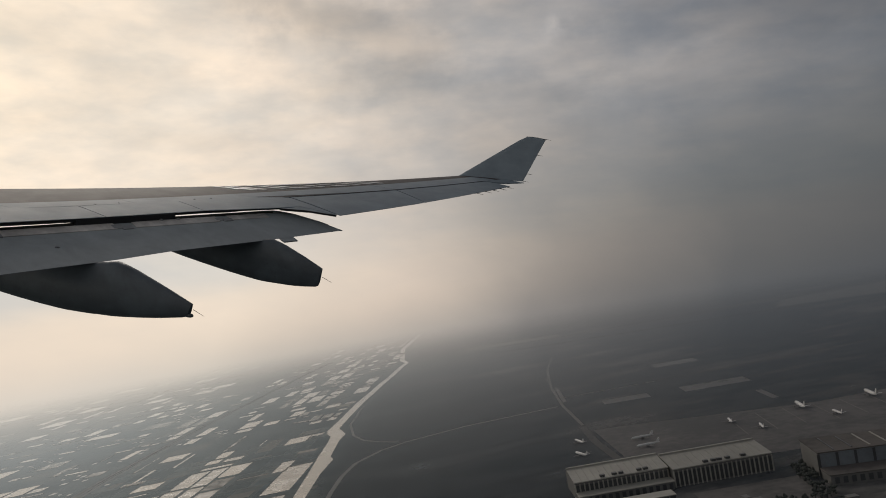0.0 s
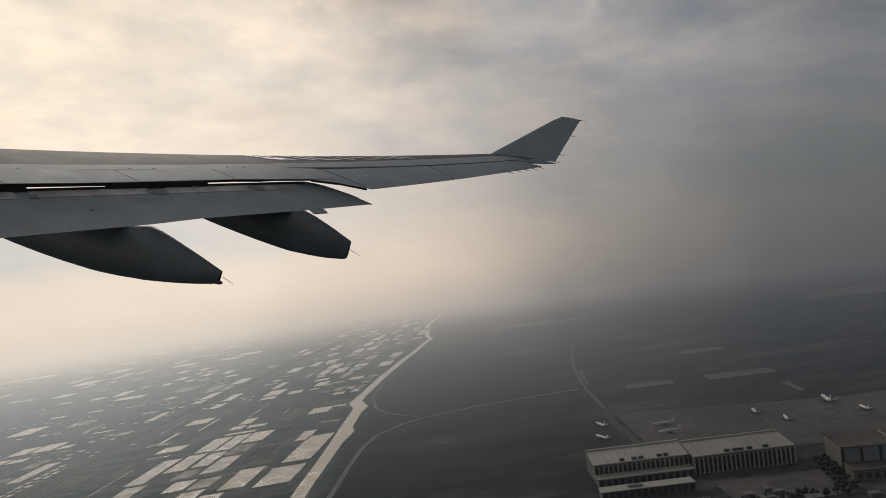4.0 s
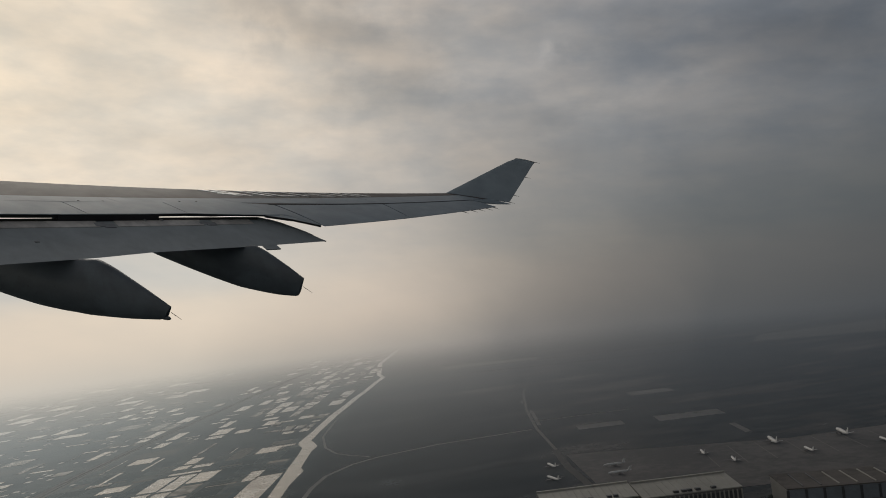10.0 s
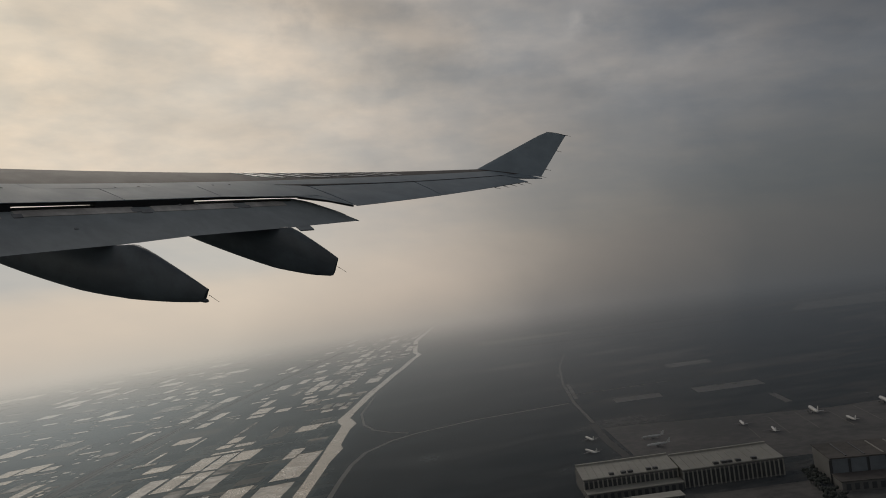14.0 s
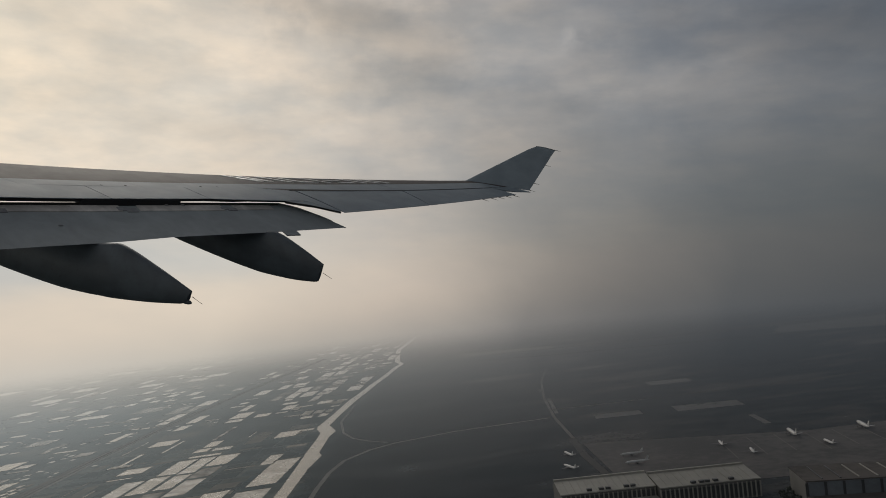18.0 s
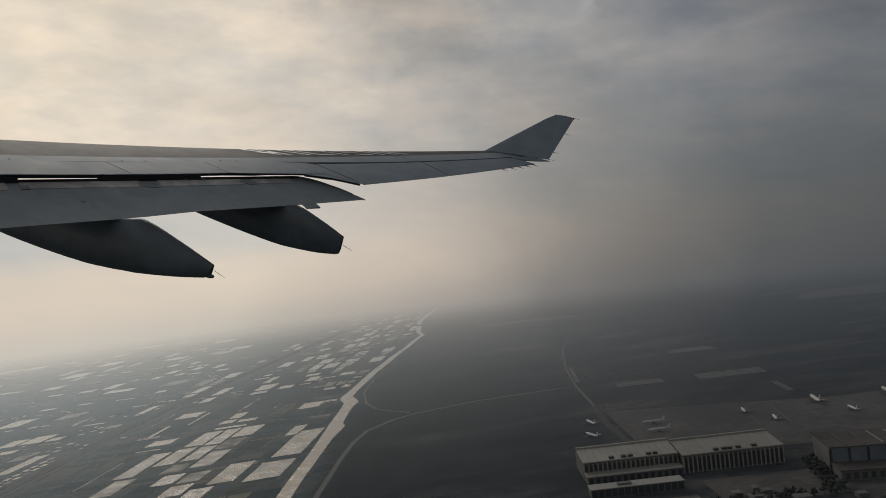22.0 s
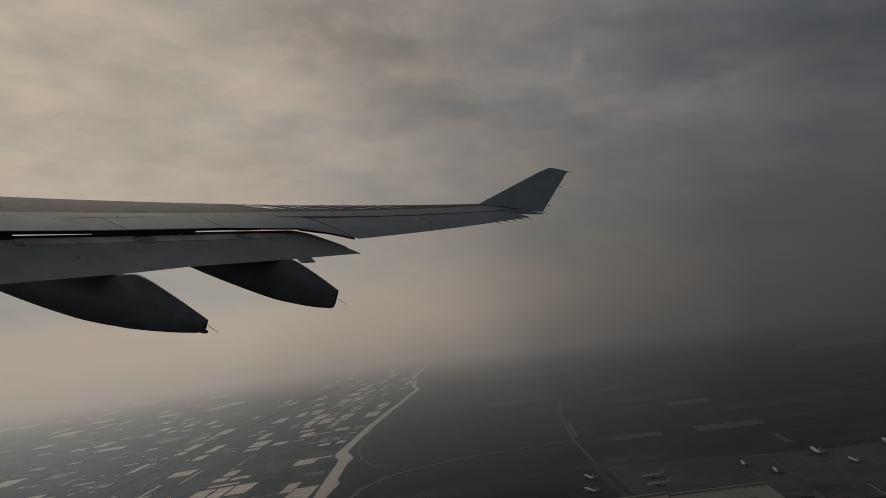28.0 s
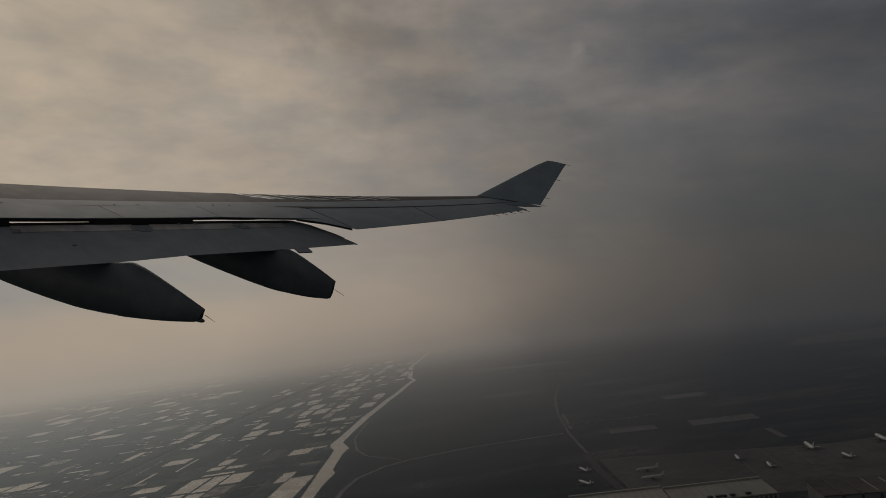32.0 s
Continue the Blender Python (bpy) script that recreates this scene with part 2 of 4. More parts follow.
def ground_material():
    """Winter land: small askew plots west of the river, wide dull airfield grass east of it."""
    m = bpy.data.materials.new("fields")
    m.use_nodes = True
    w = Nodes(m.node_tree)
    where = w.add("ShaderNodeNewGeometry").outputs["Position"]
    xyz = w.add("ShaderNodeSeparateXYZ")
    w.link(where, xyz.inputs[0])
    x, y, _ = xyz.outputs
    big = w.noise(where, 0.0022, 5, 0.6)
    fine = w.noise(where, 0.03, 6, 0.7)
    # plots, laid askew like the ponds
    askew = w.add("ShaderNodeCombineXYZ")
    w.link(w.math("MULTIPLY_ADD", y, -0.09, x), askew.inputs[0])
    w.link(w.math("MULTIPLY_ADD", x, -0.20, y), askew.inputs[1])
    tones = []
    for wide, long, shift in ((44.0, 118.0, 0.0), (96.0, 47.0, 1300.0)):
        bricks = w.add("ShaderNodeTexBrick", offset=0.37, squash=1.0)
        moved = w.vec("ADD", askew.outputs[0], (shift, shift * 0.7, 0))
        w.link(w.vec("MULTIPLY", moved, (1 / wide, 1 / long, 0)), bricks.inputs["Vector"])
        for key, value in (("Scale", 1.0), ("Mortar Size", 0.025), ("Mortar Smooth", 0.3), ("Bias", 0.0), ("Brick Width", 1.0), ("Row Height", 1.0)):
            bricks.inputs[key].default_value = value
        bricks.inputs["Color1"].default_value, bricks.inputs["Color2"].default_value, bricks.inputs["Mortar"].default_value = (0, 0, 0, 1), (1, 1, 1, 1), (0.62, 0.62, 0.62, 1)
        tones.append(bricks.outputs[0])
    plot = w.math("MULTIPLY_ADD", tones[0], 0.6, w.math("MULTIPLY", tones[1], 0.4))
    crop = w.ramp(plot, [(0.0, (0.018, 0.036, 0.044)), (0.30, (0.066, 0.094, 0.104)), (0.55, (0.114, 0.132, 0.130)), (0.78, (0.038, 0.060, 0.066)), (1.0, (0.30, 0.275, 0.23))])
    crop = w.mix(w.span(big, 0.38, 0.62), w.vec("MULTIPLY", crop, (0.8, 0.85, 0.9)), w.vec("MULTIPLY", crop, (1.35, 1.28, 1.2)))
    # airfield grass, mown in wide bands
    band = w.noise(w.vec("MULTIPLY", askew.outputs[0], (0.0024, 0.0066, 0)), 1.0, 5, 0.58)
    grass = w.ramp(band, [(0.30, (0.024, 0.038, 0.044)), (0.43, (0.066, 0.070, 0.072)), (0.50, (0.038, 0.045, 0.049)), (0.58, (0.080, 0.079, 0.078)), (0.70, (0.145, 0.140, 0.132))])
    stream = w.math("SUBTRACT", w.math("MULTIPLY_ADD", w.math("MAXIMUM", w.math("SUBTRACT", y, 1900.0), 0.0), 0.10, -325.0), x)
    # a damp dark meadow between the river and the airfield
    wander = w.math("MULTIPLY_ADD", big, 260.0, -130.0)
    damp = w.math("MULTIPLY", w.span(w.math("ADD", x, wander), 190, 60), w.span(w.math("ADD", y, wander), 2500, 1900))
    grass = w.mix(damp, grass, w.vec("MULTIPLY", grass, (0.50, 0.60, 0.68)))
    tone = w.mix(w.span(stream, -60, 20), grass, crop)
    tone = w.scaled(tone, w.math("MULTIPLY_ADD", fine, 1.5, 0.25))
    bsdf = w.add("ShaderNodeBsdfPrincipled")
    w.link(tone, bsdf.inputs["Base Color"])
    bsdf.inputs["Roughness"].default_value = 0.95
    bsdf.inputs["Specular IOR Level"].default_value = 0.1
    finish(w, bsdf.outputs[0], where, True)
    return m


def water_material(name, far=False, clear=None):
    """Shallow ponds and the river: some clear and mirror-like, some silted and dull."""
    m = bpy.data.materials.new(name)
    m.use_nodes = True
    w = Nodes(m.node_tree)
    geo = w.add("ShaderNodeNewGeometry")
    where = geo.outputs["Position"]
    chance = geo.outputs["Random Per Island"] if far else w.add("ShaderNodeObjectInfo").outputs["Random"]
    silt = w.span(w.noise(where, 0.03, 5, 0.6), 0.30, 0.70)
    chance = w.math("POWER", clear or chance, 1.5)
    tone = w.mix(silt, (0.12, 0.11, 0.092, 1), (0.36, 0.29, 0.22, 1))
    tone = w.scaled(tone, w.math("MULTIPLY_ADD", chance, 0.85, 0.42))
    bsdf = w.add("ShaderNodeBsdfPrincipled")
    w.link(tone, bsdf.inputs["Base Color"])
    dull = w.span(chance, 0.0, 0.5, 0.42, 0.0)
    w.link(w.math("ADD", w.span(w.noise(where, 0.035, 4, 0.6), 0.35, 0.7, 0.03, 0.30), dull), bsdf.inputs["Roughness"])
    bsdf.inputs["IOR"].default_value = 1.5
    # the warm colour of the glints is put into the specular tint
    bsdf.inputs["Specular Tint"].default_value = (1.0, 0.92, 0.80, 1)
    shine = w.math("MULTIPLY", w.span(chance, 0.0, 0.7, 0.16, 1.0), w.span(silt, 0.85, 0.35, 0.5, 1.0))
    w.link(shine, bsdf.inputs["Specular IOR Level"])
    b = w.add("ShaderNodeBump")
    b.inputs["Strength"].default_value, b.inputs["Distance"].default_value = 0.08, 0.6
    w.link(w.noise(where, 0.25, 3), b.inputs["Height"])
    w.link(b.outputs[0], bsdf.inputs["Normal"])
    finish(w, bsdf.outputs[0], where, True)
    return m


PAINT = material("wing_grey_paint", (0.265, 0.312, 0.350), 0.5, 0.0, 0.2, 1.6, 0.0, second=(0.220, 0.260, 0.292), sheen=0.2, streak=0.11)
SKIN = material("bare_grey_upper_skin", (0.116, 0.098, 0.092), 0.55, 0.0, 0.45, 0.9, second=(0.072, 0.066, 0.064), sheen=0.12, streak=0.25)
FLAP = material("flap_grey_paint", (0.36, 0.388, 0.395), 0.45, 0.0, 0.2, 1.4, second=(0.292, 0.32, 0.328), streak=0.15)
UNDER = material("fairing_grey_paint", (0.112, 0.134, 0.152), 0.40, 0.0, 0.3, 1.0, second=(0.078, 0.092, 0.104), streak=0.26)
STRIP = material("worn_nose_sheen", (0.74, 0.69, 0.635), 0.4, 0.1, 0.2, 0.7, second=(0.46, 0.44, 0.42), streak=0.35)
SOOT = material("sooty_smear", (0.22, 0.215, 0.21), 0.6, 0.0, 0.3, 0.4, second=(0.32, 0.33, 0.34), streak=0.4)
CABIN = material("pale_cabin_paint", (0.62, 0.62, 0.61), 0.5, 0.0, 0.2, 2.0)
LETTER = material("white_marking_paint", (0.80, 0.80, 0.78), 0.35, 0.0, 0.3, 0.3)
NOSE_SHADE = material("nose_shade_brown", (0.060, 0.051, 0.046), 0.6, 0.0, 0.4, 0.8, second=(0.025, 0.022, 0.021), streak=0.3)
RUBBER = material("black_seal", (0.02, 0.02, 0.022), 0.7, 0.0, 0.3, 0.2)
METAL = material("bare_steel", (0.35, 0.34, 0.33), 0.4, 0.9, 0.3, 0.1)
GROUND = ground_material()
WATER, FAR_WATER, RIVER_WATER = water_material("still_water"), water_material("far_water", True), water_material("river_water", clear=0.8)
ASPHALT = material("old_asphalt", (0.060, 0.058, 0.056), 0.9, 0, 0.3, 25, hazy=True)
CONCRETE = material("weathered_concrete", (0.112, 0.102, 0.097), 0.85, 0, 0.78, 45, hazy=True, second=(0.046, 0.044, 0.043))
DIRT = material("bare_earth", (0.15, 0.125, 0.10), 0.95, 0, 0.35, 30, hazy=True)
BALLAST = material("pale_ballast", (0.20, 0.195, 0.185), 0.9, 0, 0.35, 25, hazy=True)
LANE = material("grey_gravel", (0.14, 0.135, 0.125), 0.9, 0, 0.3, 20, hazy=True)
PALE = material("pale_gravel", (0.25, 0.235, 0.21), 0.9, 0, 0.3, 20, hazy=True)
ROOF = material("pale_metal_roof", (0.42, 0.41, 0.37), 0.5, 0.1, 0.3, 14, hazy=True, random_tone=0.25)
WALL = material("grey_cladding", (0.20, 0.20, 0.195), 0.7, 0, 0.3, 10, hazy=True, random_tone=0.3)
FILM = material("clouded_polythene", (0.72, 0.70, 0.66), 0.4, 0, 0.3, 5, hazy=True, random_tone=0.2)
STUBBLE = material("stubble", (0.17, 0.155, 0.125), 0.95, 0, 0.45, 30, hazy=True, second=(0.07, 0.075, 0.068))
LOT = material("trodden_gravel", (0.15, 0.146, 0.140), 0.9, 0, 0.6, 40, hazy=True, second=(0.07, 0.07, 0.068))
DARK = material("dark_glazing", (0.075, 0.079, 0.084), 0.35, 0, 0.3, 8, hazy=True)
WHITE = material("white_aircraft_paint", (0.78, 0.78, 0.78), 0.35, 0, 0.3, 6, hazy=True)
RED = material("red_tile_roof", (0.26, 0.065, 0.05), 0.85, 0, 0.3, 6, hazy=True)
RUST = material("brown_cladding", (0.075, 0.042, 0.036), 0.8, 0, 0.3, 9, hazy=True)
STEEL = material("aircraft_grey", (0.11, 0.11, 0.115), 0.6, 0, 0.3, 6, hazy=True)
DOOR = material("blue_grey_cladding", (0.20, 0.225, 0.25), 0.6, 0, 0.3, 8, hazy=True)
LEAF = material("dull_foliage", (0.068, 0.078, 0.072), 0.95, 0, 0.4, 5, random_tone=0.5)

# ---- mesh helpers ----


def mesh_of(name, bm, mat, smooth=False):
    bmesh.ops.recalc_face_normals(bm, faces=bm.faces)
    me = bpy.data.meshes.new(name)
    bm.to_mesh(me)
    bm.free()
    me.materials.append(mat)
    if smooth:
        me.shade_smooth()
        me.set_sharp_from_angle(angle=radians(35))
    return me


def part(name, bm, mat, parent=None, label="", smooth=False):
    """Links a bmesh as one mesh object, under a thing or under a part."""
    ob = new(name, bm if isinstance(bm, bpy.types.Mesh) else mesh_of(name, bm, mat, smooth))
    ob.parent = parent
    if label:
        ob["label"] = label
    return ob


def loft(rings, closed=True, caps=True):
    """A skin over rings of equally many points."""
    bm = bmesh.new()
    rows = [[bm.verts.new(p) for p in ring] for ring in rings]
    n = len(rows[0])
    for a, b in zip(rows, rows[1:]):
        for k in range(n if closed else n - 1):
            bm.faces.new((a[k], a[(k + 1) % n], b[(k + 1) % n], b[k]))
    if caps:
        bm.faces.new(rows[0])
        bm.faces.new(rows[-1])
    return bm


def box(x0, x1, y0, y1, z0, z1, bevel=0.0, bm=None):
    bm = bm or bmesh.new()
    made = bmesh.ops.create_cube(bm, size=1, matrix=Matrix.Translation(((x0 + x1) / 2, (y0 + y1) / 2, (z0 + z1) / 2)) @ Matrix.Diagonal((x1 - x0, y1 - y0, z1 - z0, 1)))
    if bevel:
        edges = {e for v in made["verts"] for e in v.link_edges}
        bmesh.ops.bevel(bm, geom=list(edges), offset=bevel, segments=1, affect="EDGES")
    return bm


def rod(a, b, r0, r1=None, n=6):
    a, b = Vector(a), Vector(b)
    turn = (b - a).to_track_quat("Z", "Y").to_matrix()
    ring = lambda c, r: [c + turn @ Vector((r * math.cos(2 * math.pi * k / n), r * math.sin(2 * math.pi * k / n), 0)) for k in range(n)]
    return loft([ring(a, r0), ring(b, r0 if r1 is None else r1)])


def thing(name, label, category, at=(0, 0, 0), turn=0, group="", kind=""):
    ob = new(name)
    ob.matrix_world = pose(*at, 0, 0, turn)
    return tagged(ob, label, category, group, kind)


# ---- the wing; x runs aft, y outboard, z up from the wing's own reference plane ----
TIP, TIP_CHORD = 28.6, 2.35
SWEEP_FRONT, SWEEP_REAR = math.tan(radians(32.0)), math.tan(radians(20.7))
FLEX, TWIST, CAMBER = 0.0031, -0.0327, 0.018
wing = new("aircraft_wing")
wing.matrix_world = Matrix(((0.89204, 0.39264, 0.2238, -122.264), (-0.34297, 0.91062, -0.23055, 27.659), (-0.29432, 0.12891, 0.94697, 301.004), (0, 0, 0, 1)))
tagged(wing, "grey airliner wing with lowered flap and upturned tip, seen in flight", "aircraft wing")


def chord_at(s):
    front = -SWEEP_FRONT * (TIP - s)
    return front, TIP_CHORD - SWEEP_REAR * (TIP - s) - front


def on_wing(s, q, lift=0.0):
    """The point of the upper skin at the span s and the share q of the chord."""
    front, chord = chord_at(s)
    return Vector((front + q * chord, s, FLEX * (s - 20) ** 2 + q * TWIST * (TIP - s) + CAMBER * chord * 4 * q * (1 - q) + lift))


def lerp(table, s):
    for (a, va), (b, vb) in zip(table, table[1:]):
        if s <= b:
            return va + (vb - va) * max(0.0, (s - a) / (b - a))
    return table[-1][1]


HINGE = ((8.0, 0.515), (14.0, 0.492), (17.0, 0.486), (19.0, 0.467), (20.95, 0.456), (21.3, 0.515), (24.8, 0.558), (28.05, 0.615), (28.9, 0.62))


def main_panel():
    rings = []
    for k in range(61):
        s = 8.0 + k * (28.75 - 8.0) / 60
        q1, chord = lerp(HINGE, s), chord_at(s)[1]
        top = [on_wing(s, q1 * (j / 14) ** 1.5) for j in range(15)]
        low = []
        for j in range(9):
            q = q1 * (1 - j / 8)
            deep = chord * (0.055 * math.sqrt(max(q, 0.0) / 0.18) if q < 0.18 else 0.055 - 0.030 * (q - 0.18) / (q1 - 0.18))
            low.append(on_wing(s, q, -deep - 0.004))
        rings.append(top + low[:-1])
    return loft(rings)


part("main_panel", main_panel(), SKIN, wing, "bare dull grey upper skin of the wing box", smooth=True)


def panel(name, corners, mat, thick, label="", gap=0.012, lift=0.0, parent=None):
    """A skin panel between four corners (span, share): front inner, front outer, rear outer, rear inner. thick: front and rear."""
    (s0, q0), (s1, q1), (s2, q2), (s3, q3) = corners
    nu, nv = 10, 5
    top = []
    for i in range(nu + 1):
        row = []
        for j in range(nv + 1):
            u, v = i / nu, j / nv
            u = gap / 2 + u * (1 - gap)
            s = (s0 + (s1 - s0) * u) * (1 - v) + (s3 + (s2 - s3) * u) * v
            q = (q0 + (q1 - q0) * u) * (1 - v) + (q3 + (q2 - q3) * u) * v
            row.append((on_wing(s, q, lift), thick[0] + (thick[1] - thick[0]) * v))
        top.append(row)
    rings = [[p for p, _ in row] + [p - Vector((0, 0, d)) for p, d in reversed(row)] for row in top]
    return part(name, loft(rings), mat, parent or wing, label, smooth=True)


SPOILER_SPLITS = ((9.4, 9.25), (11.9, 11.7), (14.45, 14.2), (16.89, 16.66), (19.04, 18.77), (20.95, 20.97))
for (a0, a1), (b0, b1) in zip(SPOILER_SPLITS, SPOILER_SPLITS[1:]):
    panel("spoiler", ((a0, lerp(HINGE, a0) + 0.0002), (b0, lerp(HINGE, b0) + 0.0002), (b1, 0.765 if b1 > 20.9 else 0.69), (a1, 0.688)), PAINT, (0.09, 0.012), "grey painted spoiler panel, lying flush", 0.009, 0.006)
panel("trailing_panel", ((20.97, 0.462), (21.60, 0.512), (21.07, 0.985), (20.98, 0.775)), PAINT, (0.09, 0.02), "fixed grey panel beside the aileron", 0.01)
corner = panel("corner_panel", ((20.45, 0.752), (21.02, 0.77), (21.05, 0.975), (20.80, 0.838)), PAINT, (0.03, 0.02), "small grey curved corner panel beside the aileron", 0, -0.004)
panel("corner_seal", ((20.44, 0.75), (20.80, 0.838), (20.80, 0.851), (20.44, 0.763)), RUBBER, (0.05, 0.05), "black edge of the corner panel", 0, -0.006, corner)
panel("corner_seal", ((20.80, 0.838), (21.05, 0.975), (21.05, 0.987), (20.80, 0.851)), RUBBER, (0.05, 0.04), "", 0, -0.006, corner)
BAND = ((8.5, 0.42), (12.0, 0.405), (15.7, 0.394), (18.1, 0.374), (20.8, 0.345), (24.8, 0.30), (28.5, 0.27))
for (a, qa), (b, qb) in zip(BAND, BAND[1:]):
    panel("upper_panel", ((a, qa), (b, qb), (b, lerp(HINGE, b) - 0.0002), (a, lerp(HINGE, a) - 0.0002)), PAINT, (0.004, 0.004), "pale grey painted strip of upper skin", 0.002, 0.006)
panel("aileron", ((21.63, 0.522), (24.76, 0.562), (24.08, 1.0), (21.10, 1.0)), PAINT, (0.13, 0.012), "grey painted inner aileron", 0.006)
panel("aileron", ((24.78, 0.563), (28.03, 0.618), (27.92, 0.985), (24.10, 1.0)), PAINT, (0.12, 0.012), "grey painted outer aileron", 0.006)
panel("tip_panel", ((28.04, 0.615), (28.76, 0.62), (28.74, 0.955), (28.3, 0.88)), PAINT, (0.10, 0.02), "fixed grey panel under the winglet", 0.004)
# dark hinge seals
panel("hinge_seal", ((21.5, 0.505), (28.05, 0.608), (28.05, 0.619), (21.5, 0.524)), RUBBER, (0.05, 0.05), "black rubber hinge seal", 0, 0.010)


# markings that cannot be read: slanted white bars
def marking(s, q0, q1, drift, wide):
    rings = []
    for k in range(7):
        v = k / 6
        mid, q = s + drift * v, q0 + (q1 - q0) * v
        rings.append([on_wing(mid - wide / 2, q, 0.0), on_wing(mid + wide / 2, q, 0.0), on_wing(mid + wide / 2, q, 0.014), on_wing(mid - wide / 2, q, 0.014)])
    part("marking_bar", loft(rings), LETTER, wing, "worn white painted bar")


for s, q0, q1, drift, wide in ((21.40, 0.03, 0.24, 0.30, 0.13), (21.72, 0.03, 0.24, 0.25, 0.13), (21.62, 0.15, 0.18, 0.05, 0.45), (22.25, 0.03, 0.24, 0.25, 0.13), (22.62, 0.03, 0.24, 0.22, 0.13),
                             (23.02, 0.21, 0.245, 0.05, 0.36), (23.05, 0.03, 0.06, 0.05, 0.45), (23.35, 0.03, 0.24, 0.22, 0.12), (23.85, 0.03, 0.06, 0.05, 0.40), (23.95, 0.12, 0.15, 0.05, 0.42),
                             (24.1, 0.21, 0.245, 0.05, 0.42), (24.45, 0.03, 0.24, 0.2, 0.12), (24.85, 0.04, 0.24, 0.2, 0.12), (25.2, 0.05, 0.24, 0.2, 0.12)):
    marking(s, q0, q1, drift, wide)

# the flap: a plane of its own behind and below the wing
FLAP_ALONG = Vector((0.430, 0.903, 0.003)).normalized()
FLAP_AFT0 = FLAP_ALONG.cross(Vector((0, 0, 1))).normalized()
FLAP_UP0 = FLAP_AFT0.cross(FLAP_ALONG)
FLAP_AFT = FLAP_AFT0 * math.cos(radians(15)) - FLAP_UP0 * math.sin(radians(15))
FLAP_UP = FLAP_AFT.cross(FLAP_ALONG)
FLAP_ROOT = Vector((-1.79, 20.85, -0.12)) - FLAP_UP0 * 0.2


def on_flap(along, aft, lift=0.0):
    return FLAP_ROOT + FLAP_ALONG * along + FLAP_AFT * aft + FLAP_UP * lift


def flap_edges(along):
    rear = lerp(((-14.0, 2.15), (-7.06, 1.66), (-5.12, 1.55), (-3.8, 1.40), (-1.2, 1.30), (0.85, 1.17)), along)
    front = -0.275 if along < -0.35 else lerp(((-0.35, -0.275), (-0.1, -0.14), (0.10, 0.02), (0.53, 0.56), (0.85, 1.15)), along)
    return front, rear


def flap_body():
    rings = []
    stations = [-13.5 + 13.1 * k / 34 for k in range(35)] + [-0.3, -0.2, -0.1, 0.0, 0.1, 0.25, 0.4, 0.53, 0.65, 0.75, 0.845]
    for along in stations:
        front, rear = flap_edges(along)
        size = rear - front
        ring = []
        for k in range(11):
            q = (k / 10) ** 1.6
            ring.append(on_flap(along, front + q * size, 0.03 * size * (1 - (1 - q) ** 6) * (1 - q) - 0.035 * (1 - min(1, q / 0.10)) ** 2))
        for k in range(1, 8):
            q = 1 - k / 8
            ring.append(on_flap(along, front + q * size, -0.012 - 0.13 * min(1.0, size) * (1 - q) * min(1.0, q / 0.2 + 0.45)))
        rings.append(ring)
    return loft(rings)


def flap_top(along, aft):
    front, rear = flap_edges(along)
    size = rear - front
    q = max(0.0, (aft - front) / size)
    return 0.03 * size * (1 - (1 - q) ** 6) * (1 - q) - 0.035 * (1 - min(1, q / 0.10)) ** 2


flap = part("flap", flap_body(), FLAP, wing, "grey painted trailing flap, lowered a little", smooth=True)


def flap_piece(name, a0, a1, f0, f1, z0, z1, mat, label="", n=6):
    rings = []
    for k in range(n + 1):
        along = a0 + (a1 - a0) * k / n
        rings.append([on_flap(along, f0, z0), on_flap(along, f1, z0), on_flap(along, f1, z1), on_flap(along, f0, z1)])
    return part(name, loft(rings), mat, flap, label)


def flap_skin(name, a0, a1, f0, f1, mat, label="", n=14, lift=0.014):
    """A thin strip that lies on the curved top of the flap."""
    rings = []
    for k in range(n + 1):
        along = a0 + (a1 - a0) * k / n
        row = [f0 + (f1 - f0) * j / 6 for j in range(7)]
        rings.append([on_flap(along, f, flap_top(along, f) + lift) for f in row] + [on_flap(along, f, flap_top(along, f) - 0.01) for f in reversed(row)])
    return part(name, loft(rings), mat, flap, label)


flap_piece("tab", -1.08, -0.70, 1.12, 1.45, -0.035, -0.004, FLAP, "small grey fixed tab")
# worn pale strips; the reflected band of light on the flap is in their colour
for a0, a1, f1 in ((-11.8, -9.3, 0.30), (-9.1, -7.2, 0.30), (-6.93, -4.52, 0.27), (-4.12, -2.08, 0.26), (-1.78, -0.72, 0.22)):
    flap_skin("nose_sheen", a0, a1, -0.02, f1, STRIP, "lighter worn strip on the flap, with a reflected light band in its colour")
for a0, a1, f0, f1 in ((-9.2, -9.05, 0.05, 0.32), (-6.98, -6.80, 0.14, 0.30), (-4.60, -4.38, 0.08, 0.25), (-4.42, -4.18, 0.15, 0.31), (-2.14, -1.92, 0.08, 0.20), (-1.98, -1.74, 0.13, 0.26), (-6.03, -5.95, 0.83, 0.87)):
    flap_skin("soot_smear", a0, a1, f0, f1, SOOT, "dark sooty smear across the flap", 4, 0.017)
# the spoilers' shade on the flap nose, laid on as a dark brown strip
flap_skin("nose_shade", -13.4, -0.45, -0.24, -0.04, NOSE_SHADE, "dark brown strip along the flap nose, standing in for the spoilers' shade", 40)

rings = []
